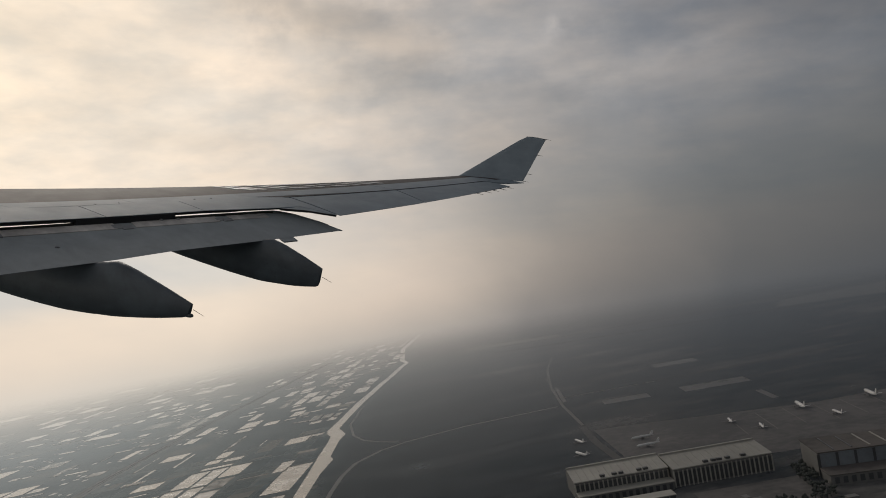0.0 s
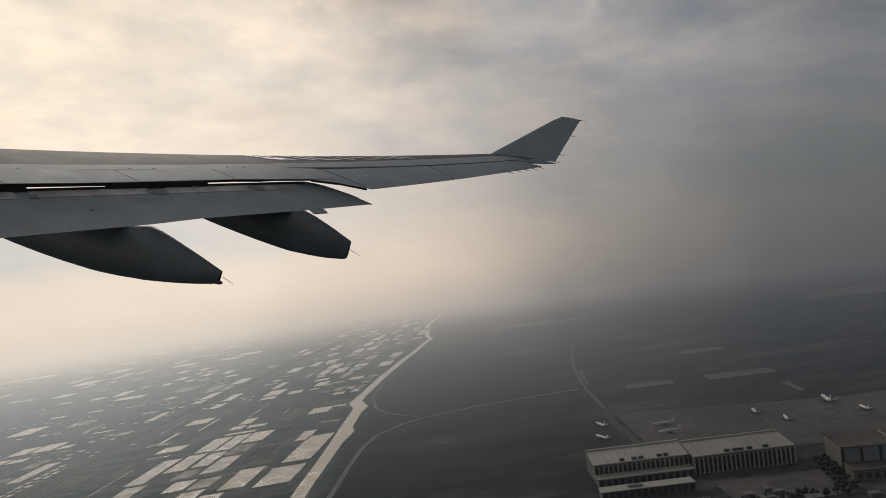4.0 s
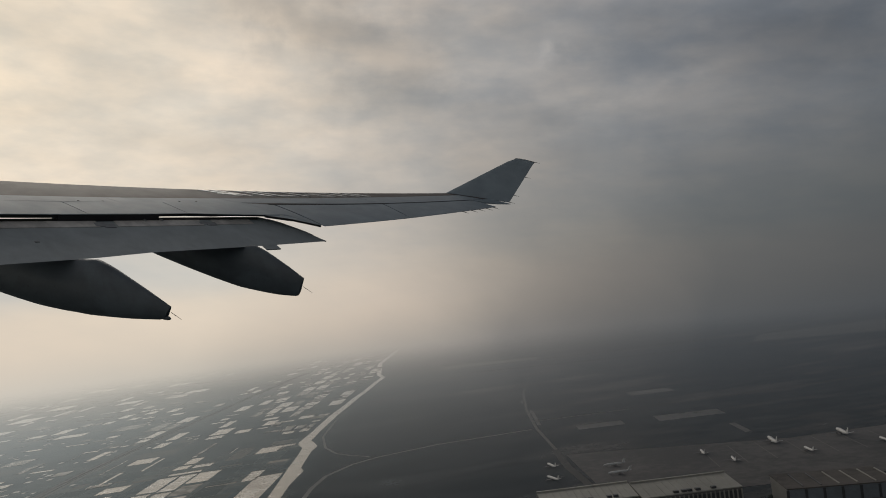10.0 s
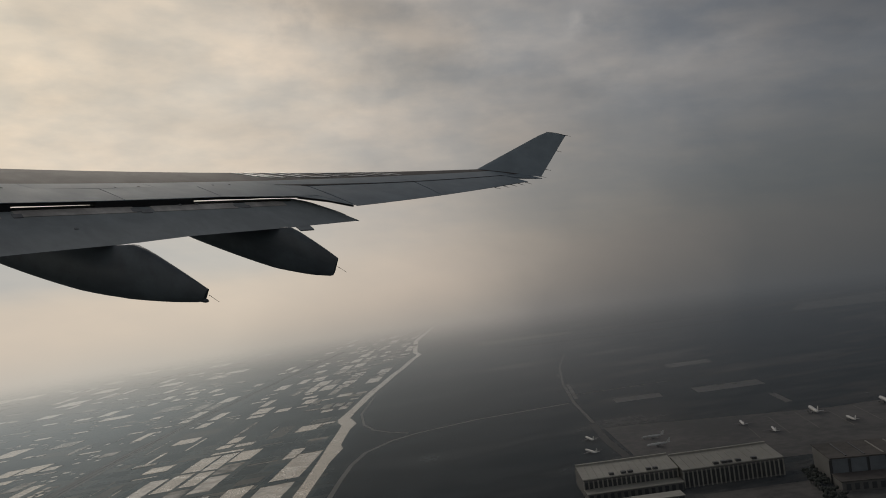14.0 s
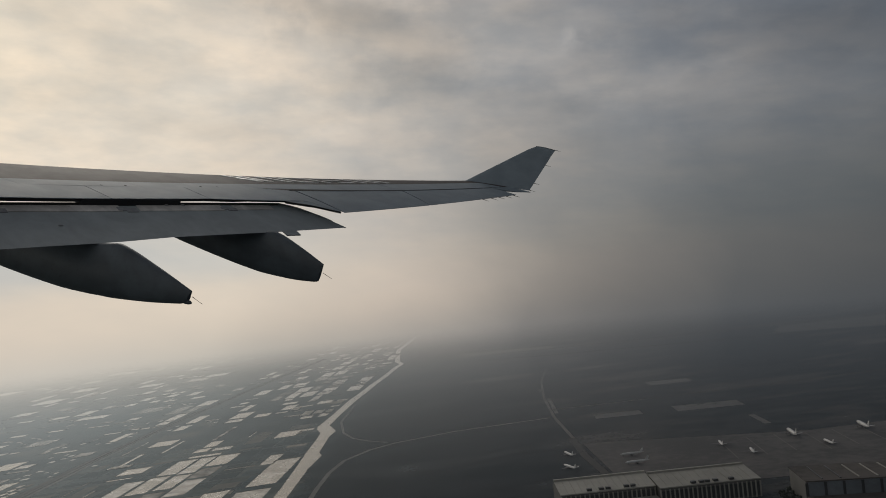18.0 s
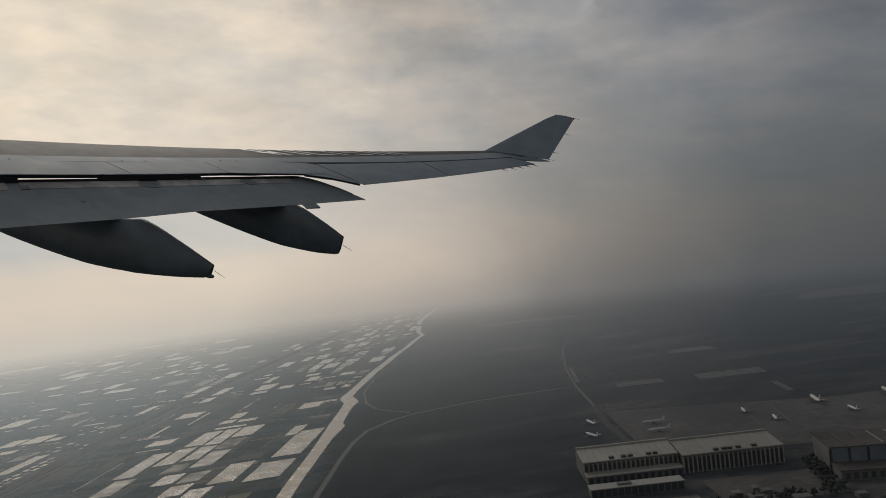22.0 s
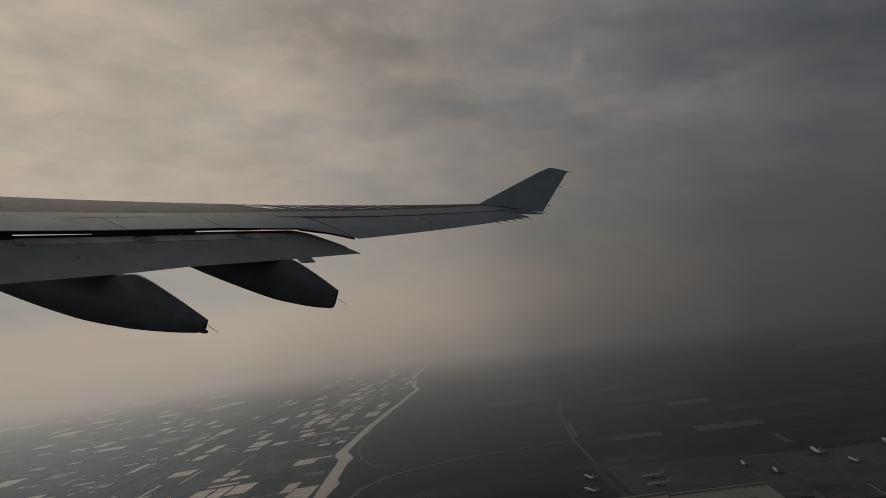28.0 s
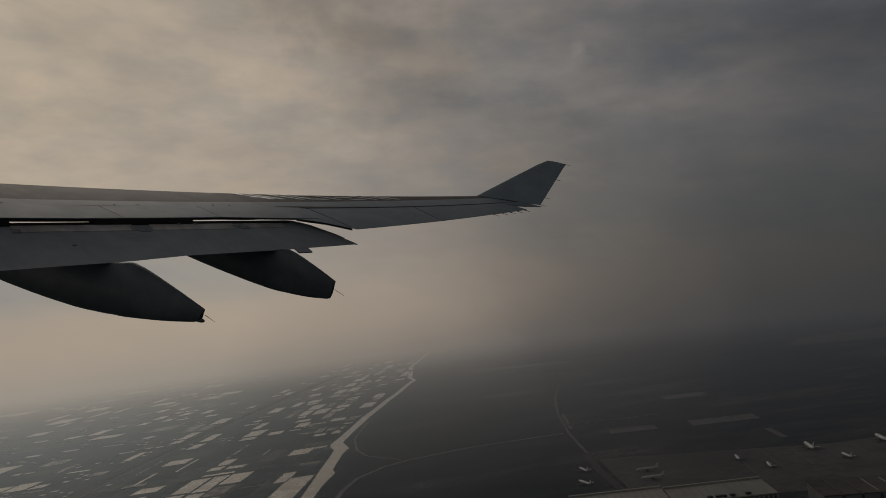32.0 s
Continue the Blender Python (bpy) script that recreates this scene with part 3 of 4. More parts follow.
for k in range(15):
    along = -0.5 + 1.15 * k / 14
    front = flap_edges(along)[0]
    row = [front + 0.012 + (0.15 - 0.09 * k / 14) * j / 3 for j in range(4)]
    rings.append([on_flap(along, f, flap_top(along, f) + 0.012) for f in row] + [on_flap(along, f, flap_top(along, f) - 0.01) for f in reversed(row)])
part("end_seal", loft(rings), RUBBER, flap, "black rubbing strip round the flap's end")

# dark shroud and tracks in the slot before the flap
for a0, a1 in ((-5.3, -3.08), (-13.0, -6.95)):
    rings = []
    for k in range(9):
        at = a0 + (a1 - a0) * k / 8
        base = FLAP_ROOT + FLAP_ALONG * at
        rings.append([base + FLAP_UP0 * u + FLAP_AFT0 * f for u, f in ((0.165, -0.30), (0.165, 0.0), (-0.10, 0.0), (-0.10, -0.30))])
    part("track_carriage", loft(rings), RUBBER, wing, "dark steel carriage of the flap in its slot")
# cove edge hanging under the spoilers, black to stand in for the shade there
rings = []
for k in range(41):
    s = 8.5 + (20.86 - 8.5) * k / 40
    p = on_wing(s, lerp(((8.5, 0.685), (18.77, 0.685), (20.97, 0.762)), s))
    drop = 0.064 if s < 17.2 else 0.05 if s < 19.4 else 0.03
    rings.append([p + Vector((-0.10, 0, -0.015)), p + Vector((-0.02, 0, -0.015)), p + Vector((-0.02, 0, -0.02 - drop)), p + Vector((-0.10, 0, -0.02 - drop))])
part("cove_edge", loft(rings), RUBBER, wing, "black cove edge under the spoilers, standing in for the shade there")
for a in (-3.02, -3.42):
    ball = bmesh.new()
    bmesh.ops.create_icosphere(ball, subdivisions=2, radius=0.055, matrix=Matrix.Translation(FLAP_ROOT + FLAP_ALONG * a + FLAP_UP0 * 0.02))
    part("roller", ball, METAL, wing, "small steel roller", smooth=True)


def eased(sections, per=4):
    """Sections in between, so that the outline runs smoothly."""
    ends = [sections[0], *sections, sections[-1]]
    out = []
    for a, b, c, d in zip(ends, ends[1:], ends[2:], ends[3:]):
        for k in range(per):
            t = k / per
            h = (2 * t**3 - 3 * t**2 + 1, t**3 - 2 * t**2 + t, -2 * t**3 + 3 * t**2, t**3 - t**2)
            gap = c[0] - b[0]
            slopes = [((c[n] - a[n]) / (c[0] - a[0]), (d[n] - b[n]) / (d[0] - b[0])) for n in range(4)]
            out.append(tuple(h[0] * b[n] + h[1] * gap * slopes[n][0] + h[2] * c[n] + h[3] * gap * slopes[n][1] for n in range(4)))
    return out + [sections[-1]]


def fairing(span, tail, sections, notch):
    """A canoe-shaped housing, narrow along its top: sections of (aft, top, bottom, half width)."""
    rings = []
    for x, top, low, half in eased(sections):
        ring = []
        for k in range(32):
            t = 2 * math.pi * k / 32
            c, s = math.cos(t), math.sin(t)
            wide = half * math.copysign(abs(c) ** 0.5, c) * (1 - 0.5 * max(0.0, s) ** 1.3)
            ring.append(Vector((x - (0.05 * (1 - s) if x >= tail - 0.01 else 0), span + wide, (top + low) / 2 + (top - low) / 2 * math.copysign(abs(s) ** (0.66 if s < 0 else 0.9), s))))
        rings.append(ring)
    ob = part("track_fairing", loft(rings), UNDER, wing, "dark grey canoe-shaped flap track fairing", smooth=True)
    top, low = sections[-1][1], sections[-1][2]
    if notch:
        lobe = bmesh.new()
        bmesh.ops.create_icosphere(lobe, subdivisions=2, radius=0.055, matrix=Matrix.Translation((tail - 0.11, span, low + 0.022)) @ Matrix.Diagonal((2.5, 0.8, 0.9, 1)))
        part("drain_lobe", lobe, UNDER, ob, smooth=True)
    part("static_discharger", rod((tail - 0.02, span + 0.05, (top + low) / 2), (tail + 0.22, span + 0.05, (top + low) / 2 - 0.09), 0.006, 0.003), RUBBER, ob, "thin black static discharger")


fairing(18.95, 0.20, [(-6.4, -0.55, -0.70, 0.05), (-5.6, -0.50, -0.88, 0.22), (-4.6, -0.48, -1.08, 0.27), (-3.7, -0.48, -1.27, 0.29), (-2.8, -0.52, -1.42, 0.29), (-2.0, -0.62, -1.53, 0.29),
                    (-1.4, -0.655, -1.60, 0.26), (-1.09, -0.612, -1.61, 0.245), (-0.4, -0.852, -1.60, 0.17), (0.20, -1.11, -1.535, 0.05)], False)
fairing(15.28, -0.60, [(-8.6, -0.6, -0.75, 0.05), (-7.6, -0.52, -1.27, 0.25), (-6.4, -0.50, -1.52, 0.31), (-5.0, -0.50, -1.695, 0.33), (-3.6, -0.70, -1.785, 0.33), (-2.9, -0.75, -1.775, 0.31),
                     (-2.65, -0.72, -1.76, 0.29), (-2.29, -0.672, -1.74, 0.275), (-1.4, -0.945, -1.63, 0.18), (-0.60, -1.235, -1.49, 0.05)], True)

# winglet
def winglet():
    rings = []
    low_front, low_rear = Vector((0.04, 28.72, 0.22)), Vector((2.24, 28.80, 0.28))
    top_front, top_rear = Vector((2.0, 29.55, 1.68)), Vector((2.68, 29.62, 1.655))
    for k in range(11):
        v = k / 10
        f, r = low_front.lerp(top_front, v), low_rear.lerp(top_rear, v)
        if k == 10:
            f, r = f + Vector((0.05, 0, -0.005)), r - Vector((0, 0, 0.02))
        bow = 0.022 if k == 10 else 0.0
        side, size = Vector((0, 0.87, -0.45)), (r - f).length
        ring = [f + (r - f) * q + Vector((0, 0, bow * 4 * q * (1 - q))) + side * (0.042 * size * (1 - q) * min(1, q / 0.15) ** 0.5) for q in (0, 0.03, 0.1, 0.25, 0.45, 0.7, 1.0)]
        ring += [f + (r - f) * q + Vector((0, 0, bow * 4 * q * (1 - q))) - side * (0.042 * size * (1 - q) * min(1, q / 0.15) ** 0.5) for q in (0.7, 0.45, 0.25, 0.1, 0.03)]
        rings.append(ring)
    return loft(rings)


blade = part("winglet", winglet(), PAINT, wing, "grey upturned winglet", smooth=True)
cap = [Vector((2.04, 29.552, 1.68)).lerp(Vector((2.70, 29.62, 1.637)), q / 8) + Vector((0, 0, 0.022 * 4 * q / 8 * (1 - q / 8))) for q in range(9)]
part("winglet_cap", loft([[p + Vector((0, dy, dz)) for dy, dz in ((-0.008, -0.006), (0.008, -0.006), (0.008, 0.008), (-0.008, 0.008))] for p in cap]), RUBBER, blade)
part("root_joint", rod((0.62, 28.76, 0.35), (1.75, 28.84, 0.345), 0.012), RUBBER, blade)
for x, y, z in ((2.69, 29.62, 1.65), (2.52, 29.36, 1.13), (2.33, 28.98, 0.52), (2.26, 28.80, 0.29)):
    part("static_discharger", rod((x - 0.05, y, z), (x + 0.17, y, z - 0.015), 0.011, 0.003), RUBBER, blade, "thin black static discharger")
for s in (26.3, 26.7, 27.05, 27.4, 27.75):
    p = on_wing(s, 0.99)
    part("static_discharger", rod(p, p + Vector((0.22, 0.0, -0.03)), 0.013, 0.003), RUBBER, wing, "thin black static discharger")
for s in (14.6, 15.2, 17.3, 17.8, 19.5, 19.9):
    p = on_wing(s, lerp(HINGE, s) - 0.02)
    part("hinge_fitting", box(p.x - 0.03, p.x + 0.03, p.y - 0.01, p.y + 0.01, p.z - 0.01, p.z + 0.012), RUBBER, wing)

# inner wing, joining the cabin wall
def inner_panel():
    rings = []
    for k in range(9):
        s = 2.3 + (8.0 - 2.3) * k / 8
        chord = chord_at(s)[1]
        top = [on_wing(s, 0.55 * j / 8) for j in range(9)]
        rings.append(top + [on_wing(s, 0.55 * (1 - j / 8), -0.055 * chord * (0.5 if j in (0, 8) else 1.0)) for j in range(9)])
    return loft(rings)


part("inner_panel", inner_panel(), SKIN, wing, "plain grey inner wing at the cabin wall", smooth=True)


# plain cabin wall round the eye, with one window opening
def cabin_wall():
    eye = wing.matrix_world.inverted() @ Vector(EYE)
    mid = eye.z - 0.5
    outer, inner = 2.62, 2.565
    a0, a1 = math.asin((eye.z - 0.22 - mid) / outer), math.asin((eye.z + 0.14 - mid) / outer)
    angles = [a0, a1] + [a1 + (2 * math.pi - (a1 - a0)) * k / 40 for k in range(1, 40)]
    along = [-20.0, eye.x - 0.21, eye.x + 0.10, 20.0]
    bm = bmesh.new()
    shell = [[[bm.verts.new((x, rad * math.cos(t), mid + rad * math.sin(t))) for t in angles] for x in along] for rad in (outer, inner)]
    n = len(angles)
    for ring in shell:
        for i in range(3):
            for j in range(n):
                if not (i == 1 and j == 0):
                    bm.faces.new((ring[i][j], ring[i + 1][j], ring[i + 1][(j + 1) % n], ring[i][(j + 1) % n]))
    loop = [(1, 0), (2, 0), (2, 1), (1, 1)]
    for (i, j), (k, m) in zip(loop, loop[1:] + loop[:1]):
        bm.faces.new((shell[0][i][j], shell[0][k][m], shell[1][k][m], shell[1][i][j]))
    for i in (0, 3):
        bm.faces.new(shell[0][i])
    bmesh.ops.recalc_face_normals(bm, faces=bm.faces)
    return bm


cabin = part("wall_cabin", cabin_wall(), CABIN, None)
cabin.matrix_world = wing.matrix_world
tagged(cabin, "plain pale cabin wall with one window opening", "wall", kind="structure")

# ---- the ground ----


FLATS = []                              # outlines cut out of the ground sheet


def slab(outline, z):
    """A flat top with a low skirt down or up to the ground around it."""
    FLATS.append([(x, y) for x, y in outline])
    bm = bmesh.new()
    top = [bm.verts.new((x, y, z)) for x, y in outline]
    low = [bm.verts.new((x, y, 0.0)) for x, y in outline]
    bm.faces.new(top)
    for k in range(len(top)):
        n = (k + 1) % len(top)
        bm.faces.new((top[k], top[n], low[n], low[k]))
    return bm


def sheet(name, points, z, mat, label, category, kind="structure"):
    return tagged(part(name, slab(points, z), mat), label, category, kind=kind)


def strip(name, line, wide, z, mat, label, category, kind="structure"):
    """A ribbon along a line of (x, y) or (x, y, width)."""
    left, right = [], []
    for k, p in enumerate(line):
        a, b = line[max(k - 1, 0)], line[min(k + 1, len(line) - 1)]
        d = Vector((b[0] - a[0], b[1] - a[1])).normalized()
        half = (p[2] if len(p) > 2 else wide) / 2
        left.append((p[0] - d.y * half, p[1] + d.x * half))
        right.append((p[0] + d.y * half, p[1] - d.x * half))
    return tagged(part(name, slab(left + right[::-1], z), mat), label, category, kind=kind)


# river and tracks
strip("river", [(-352, 700, 22), (-348, 1000, 22), (-343, 1210, 22), (-337, 1340, 22), (-333, 1455, 24), (-326, 1560, 34), (-330, 1590, 26), (-326, 1744, 24), (-322, 1800, 32), (-335, 1850, 34), (-340, 1880, 26), (-327, 2010, 21), (-303, 2247, 22), (-281, 2400, 21), (-262, 2555, 20), (-236, 2720, 18), (-205, 2972, 18), (-186, 3083, 18), (-204, 3192, 18), (-208, 3690, 20), (-124, 4484, 22)], 22, -0.4, RIVER_WATER, "pale still river between fields", "river")
strip("farm_road", [(-300, 1100), (-288, 1315), (-280, 1406), (-263, 1489), (-221, 1563), (-176, 1603), (-60, 1659), (132, 1700)], 8, 0.4, BALLAST, "pale dirt road curving off from the river", "road")
strip("farm_road", [(-236, 2560), (-262, 2385), (-291, 2158), (-304, 1909), (-287, 1767), (-261, 1693), (-228, 1650), (-190, 1616)], 5, 0.45, BALLAST, "narrow dirt road beside the river", "road")
RAILWAY = ((-860, 900), (-815, 1335), (-802, 1480), (-784, 1755), (-738, 2159), (-692, 2507), (-628, 2942), (-520, 3600))
for name, off, wide, z, mat, label in (("railway", -10, 11, 0.4, LANE, "grey railway embankment across the fields"), ("rail_track", 0, 8, 0.9, BALLAST, "pale ballasted track on the embankment"), ("railway", 10, 11, 0.4, LANE, "grey service track beside the railway")):
    strip(name, [(x + off, y) for x, y in RAILWAY], wide, z, mat, label, "railway")
sheet("pavement", [(145, 1125), (300, 1110), (590, 1098), (800, 1090), (1130, 1060), (1260, 1350), (1160, 1480), (900, 1400), (697, 1372), (497, 1358), (326, 1394), (200, 1423), (145, 1430)], 0.35, CONCRETE, "wide weathered concrete aircraft apron", "apron")

PONDS, FAR_RIMS = [], []
ACROSS = (math.cos(radians(12)), math.sin(radians(12)))         # the plots lie askew: along their short sides
ALONG = (math.sin(radians(5)), math.cos(radians(5)))            # and along their long sides
BANK = random.Random(12)


def plot_rim(x, y, wide, long, ragged=1.0):
    """The outline of a plot, with slightly worn banks."""
    rim = []
    for u, v in ((-1, -1), (-0.3, -1), (0.3, -1), (1, -1), (1, -0.3), (1, 0.3), (1, 1), (0.3, 1), (-0.3, 1), (-1, 1), (-1, 0.3), (-1, -0.3)):
        pu, pv = wide / 2 * u - BANK.uniform(0, 1.6) * ragged * (1 if u > 0 else -1), long / 2 * v - BANK.uniform(0, 2.4) * ragged * (1 if v > 0 else -1)
        rim.append((x + pu * ACROSS[0] + pv * ALONG[0], y + pu * ACROSS[1] + pv * ALONG[1]))
    return rim


def is_free(x, y, wide, long, gap=2.0):
    """Whether a plot keeps clear of the others, of the river and of the railway."""
    rail, stream = lerp(((900, -860), (1335, -815), (1755, -784), (2159, -738), (2942, -628), (3600, -520), (4600, -370)), y), lerp(((900, -350), (1850, -335), (2555, -262), (3083, -190), (4500, -124)), y)
    if abs(x - rail) < wide / 2 + 20 or abs(x - stream) < wide / 2 + 22 or x > stream:
        return False
    for px, py, pw, pl in PONDS:
        dy = y - py
        if abs(x - px - dy * ALONG[0]) < (pw + wide) / 2 + gap and abs(dy - (x - px) * ACROSS[1]) < (pl + long) / 2 + gap:
            return False
    return True


def pond(x, y, wide, long, checked=True):
    if checked and not is_free(x, y, wide, long):
        return
    PONDS.append((x, y, wide, long))
    if math.hypot(x - EYE[0], y - EYE[1]) > 2650:
        FAR_RIMS.append(plot_rim(x, y, wide, long))
        return
    label = "long pale shallow fish pond between narrow banks" if long > 2.2 * wide else "pale shallow rectangular fish pond among dark fields"
    tagged(part("fish_pond", slab(plot_rim(x, y, wide, long, 0.6 if min(wide, long) < 14 else 1.0), -0.4), WATER), label, "pond", "fish ponds")


# the block beside the river: (x, y, wide, long)
RIVER_BLOCK = ((-630, 1415, 34, 165), (-589, 1455, 36, 122), (-576, 1585, 37, 124), (-540, 1588, 31, 134), (-550, 1463, 32, 104), (-561, 1366, 37, 62), (-500, 1616, 43, 96), (-509, 1516, 40, 78), (-517, 1413, 38, 112), (-548, 1674, 64, 24),
               (-568, 1733, 30, 42), (-528, 1733, 40, 34), (-560, 1795, 28, 66), (-565, 1920, 11, 165), (-578, 2172, 46, 96), (-580, 2091, 42, 44), (-683, 1862, 52, 66), (-656, 1589, 49, 56), (-662, 1528, 46, 11), (-411, 1827, 48, 72), (-372, 1856, 30, 28), (-401, 1570, 27, 88))
RIVER_BANK = ((-372, 1683, 40, 26), (-450, 1523, 56, 15), (-378, 1467, 50, 195), (-437, 2080, 44, 30), (-478, 2312, 41, 44), (-467, 2234, 33, 78), (-700, 1700, 10, 120), (-648, 1810, 8, 130), (-394, 1290, 56, 110), (-455, 1300, 42, 120))
# the block beyond the railway
WEST_BLOCK = ((-886, 1528, 29, 142), (-919, 1599, 32, 80), (-971, 1767, 46, 84), (-1016, 1750, 40, 78), (-1029, 1632, 48, 96), (-982, 1659, 38, 42), (-1107, 1611, 54, 90), (-992, 1412, 26, 150), (-958, 1453, 28, 46), (-920, 1488, 29, 48), (-1049, 1410, 21, 64),
              (-1043, 1513, 23, 24), (-840, 1826, 36, 48), (-904, 1885, 50, 22), (-1242, 1712, 51, 68), (-1306, 1828, 46, 54), (-930, 1752, 32, 42), (-921, 1704, 44, 22))


def ponds():
    rnd = random.Random(5)
    for x, y, wide, long in RIVER_BLOCK + RIVER_BANK + WEST_BLOCK:
        pond(x, y, wide, long, False)
    # small basins in two rows along the railway
    for k in range(9):
        for side in (0, 1):
            y = 1340 + 27 * k
            pond(-866 + 15 * side + 0.085 * (y - 1340), y + 2 * side, 12.5, 23, False)
    # the same columns go on towards the runway's end
    for k in range(8):
        y = 1330.0
        while y > 1050:
            long = rnd.choice((70, 100, 140))
            pond(-668 + 39 * k + 0.087 * (y - 1330), y - long / 2, 36, long - 6)
            y -= long
    # columns of plots up the river
    for k in range(11):
        y = 1960.0 + 30 * (k % 3)
        while y < 4300:
            long = rnd.choice((22, 30, 45, 60, 80, 120))
            if rnd.random() < (0.62 if y > 2120 else 0.16):
                wide = rnd.choice((24, 30, 38, 41))
                pond(-362 - 43 * k + 0.10 * (y - 1960) + rnd.uniform(-3, 3), y + long / 2, wide, long - 6)
            y += long
    # canals between the columns
    for x, y, long in ((-520, 2360, 420), (-412, 2440, 380), (-610, 2480, 300), (-470, 2900, 420)):
        pond(x, y, 7, long)
    # clusters that glint under the veiled sun
    for x, y, n, wide, long in ((-1080, 2640, 5, 30, 70), (-1000, 2760, 5, 34, 90), (-900, 2660, 3, 40, 60), (-1060, 2960, 5, 34, 80), (-880, 2920, 4, 32, 50), (-1290, 2900, 3, 40, 60), (-1260, 2480, 3, 44, 50), (-820, 3700, 4, 50, 90), (-960, 2290, 4, 30, 44), (-1150, 2200, 3, 40, 36)):
        for i in range(n):
            pond(x + i * (wide + 3) * ACROSS[0], y + i * (wide + 3) * ACROSS[1] + rnd.uniform(-16, 16), wide, long * rnd.uniform(0.5, 1.1))
    # beyond the railway, in clusters
    for _ in range(210):
        y = rnd.uniform(1900, 4600)
        x = rnd.uniform(-0.60 * y - 330, -0.20 * y - 330)
        n, wide, long = rnd.choice((1, 2, 3, 4, 6)), rnd.choice((22, 30, 40, 56, 80)), rnd.choice((14, 20, 34, 60, 110, 170))
        for i in range(n):
            pond(x + i * (wide + 4) * ACROSS[0], y + i * (wide + 4) * ACROSS[1] + rnd.uniform(-14, 14), wide, long * rnd.uniform(0.55, 1.0))
    # narrow ditches that catch the light
    for _ in range(46):
        y, long = rnd.uniform(1300, 3000), rnd.uniform(60, 190)
        x = rnd.uniform(-0.56 * y - 200, -0.13 * y - 200)
        if is_free(x, y, 5, long, 4.0):
            PONDS.append((x, y, 5, long))
            tagged(part("ditch", slab(plot_rim(x, y, 4.2, long, 0.4), -0.4), WATER), "narrow water-filled ditch between dark fields", "ditch", "field ditches")

ponds()


def joined_plots(name, rims, z, mat, label, category):
    """Many small flat-topped pieces let into the ground, as one object."""
    verts, faces = [], []
    for rim in rims:
        FLATS.append(rim)
        n, m = len(verts), len(rim)
        verts += [(x, y, h) for h in (z, 0.0) for x, y in rim]
        faces += [tuple(range(n, n + m))] + [(n + k, n + (k + 1) % m, n + m + (k + 1) % m, n + m + k) for k in range(m)]
    me = bpy.data.meshes.new(name)
    me.from_pydata(verts, [], faces)
    me.materials.append(mat)
    tagged(new(name, me), label, category, kind="stuff")


joined_plots("far_ponds", FAR_RIMS, -0.4, FAR_WATER, "many small pale ponds glinting in the hazy distance", "ponds")


def hamlets():
    """Loose clusters of small pale roofs, and bare stubble plots between the ponds."""
    rnd = random.Random(21)
    roofs, stubble = [], []
    for _ in range(46):
        y = rnd.uniform(1650, 4200)
        x = rnd.uniform(-0.58 * y - 250, -0.16 * y - 160)
        for _ in range(rnd.choice((5, 9, 16))):
            px, py, wide, long = x + rnd.uniform(-70, 70), y + rnd.uniform(-45, 45), rnd.uniform(6, 13), rnd.uniform(6, 16)
            if is_free(px, py, wide, long, 1.0):
                PONDS.append((px, py, wide, long))
                roofs.append(plot_rim(px, py, wide, long, 0.1)[::3])
    for _ in range(420):
        y = rnd.uniform(1300, 4300)
        x = rnd.uniform(-0.58 * y - 250, -0.16 * y - 120)
        wide, long = rnd.choice((24, 36, 44, 90)), rnd.choice((16, 40, 80, 130))
        if is_free(x, y, wide, long, 1.5):
            PONDS.append((x, y, wide, long))
            stubble.append(plot_rim(x, y, wide, long))
    joined_plots("hamlet_roofs", roofs, 0.4, ROOF, "scattered small pale roofs of hamlets among the ponds", "houses")
    joined_plots("stubble_plots", stubble, 0.06, STUBBLE, "dull brown stubble plots between ponds", "fields")


hamlets()


def tunnels(x, y, count, long, pitch):
    """A row of low growing tunnels, side by side."""
    for k in range(count):
        rim = plot_rim(x + k * pitch * ACROSS[0], y + k * pitch * ACROSS[1], pitch * 0.62, long, 0.1)
        tagged(part("growing_tunnel", slab(rim, 1.7), FILM), "low pale polythene growing tunnel in a row", "greenhouse", "growing tunnels")


for x, y, count, long, pitch in ((-412, 2088, 6, 70, 3.8), (-384, 2090, 6, 50, 3.8), (-354, 2092, 4, 46, 3.8), (-452, 2190, 5, 54, 4.2), (-716, 1632, 9, 22, 4.6)):
    tunnels(x, y, count, long, pitch)


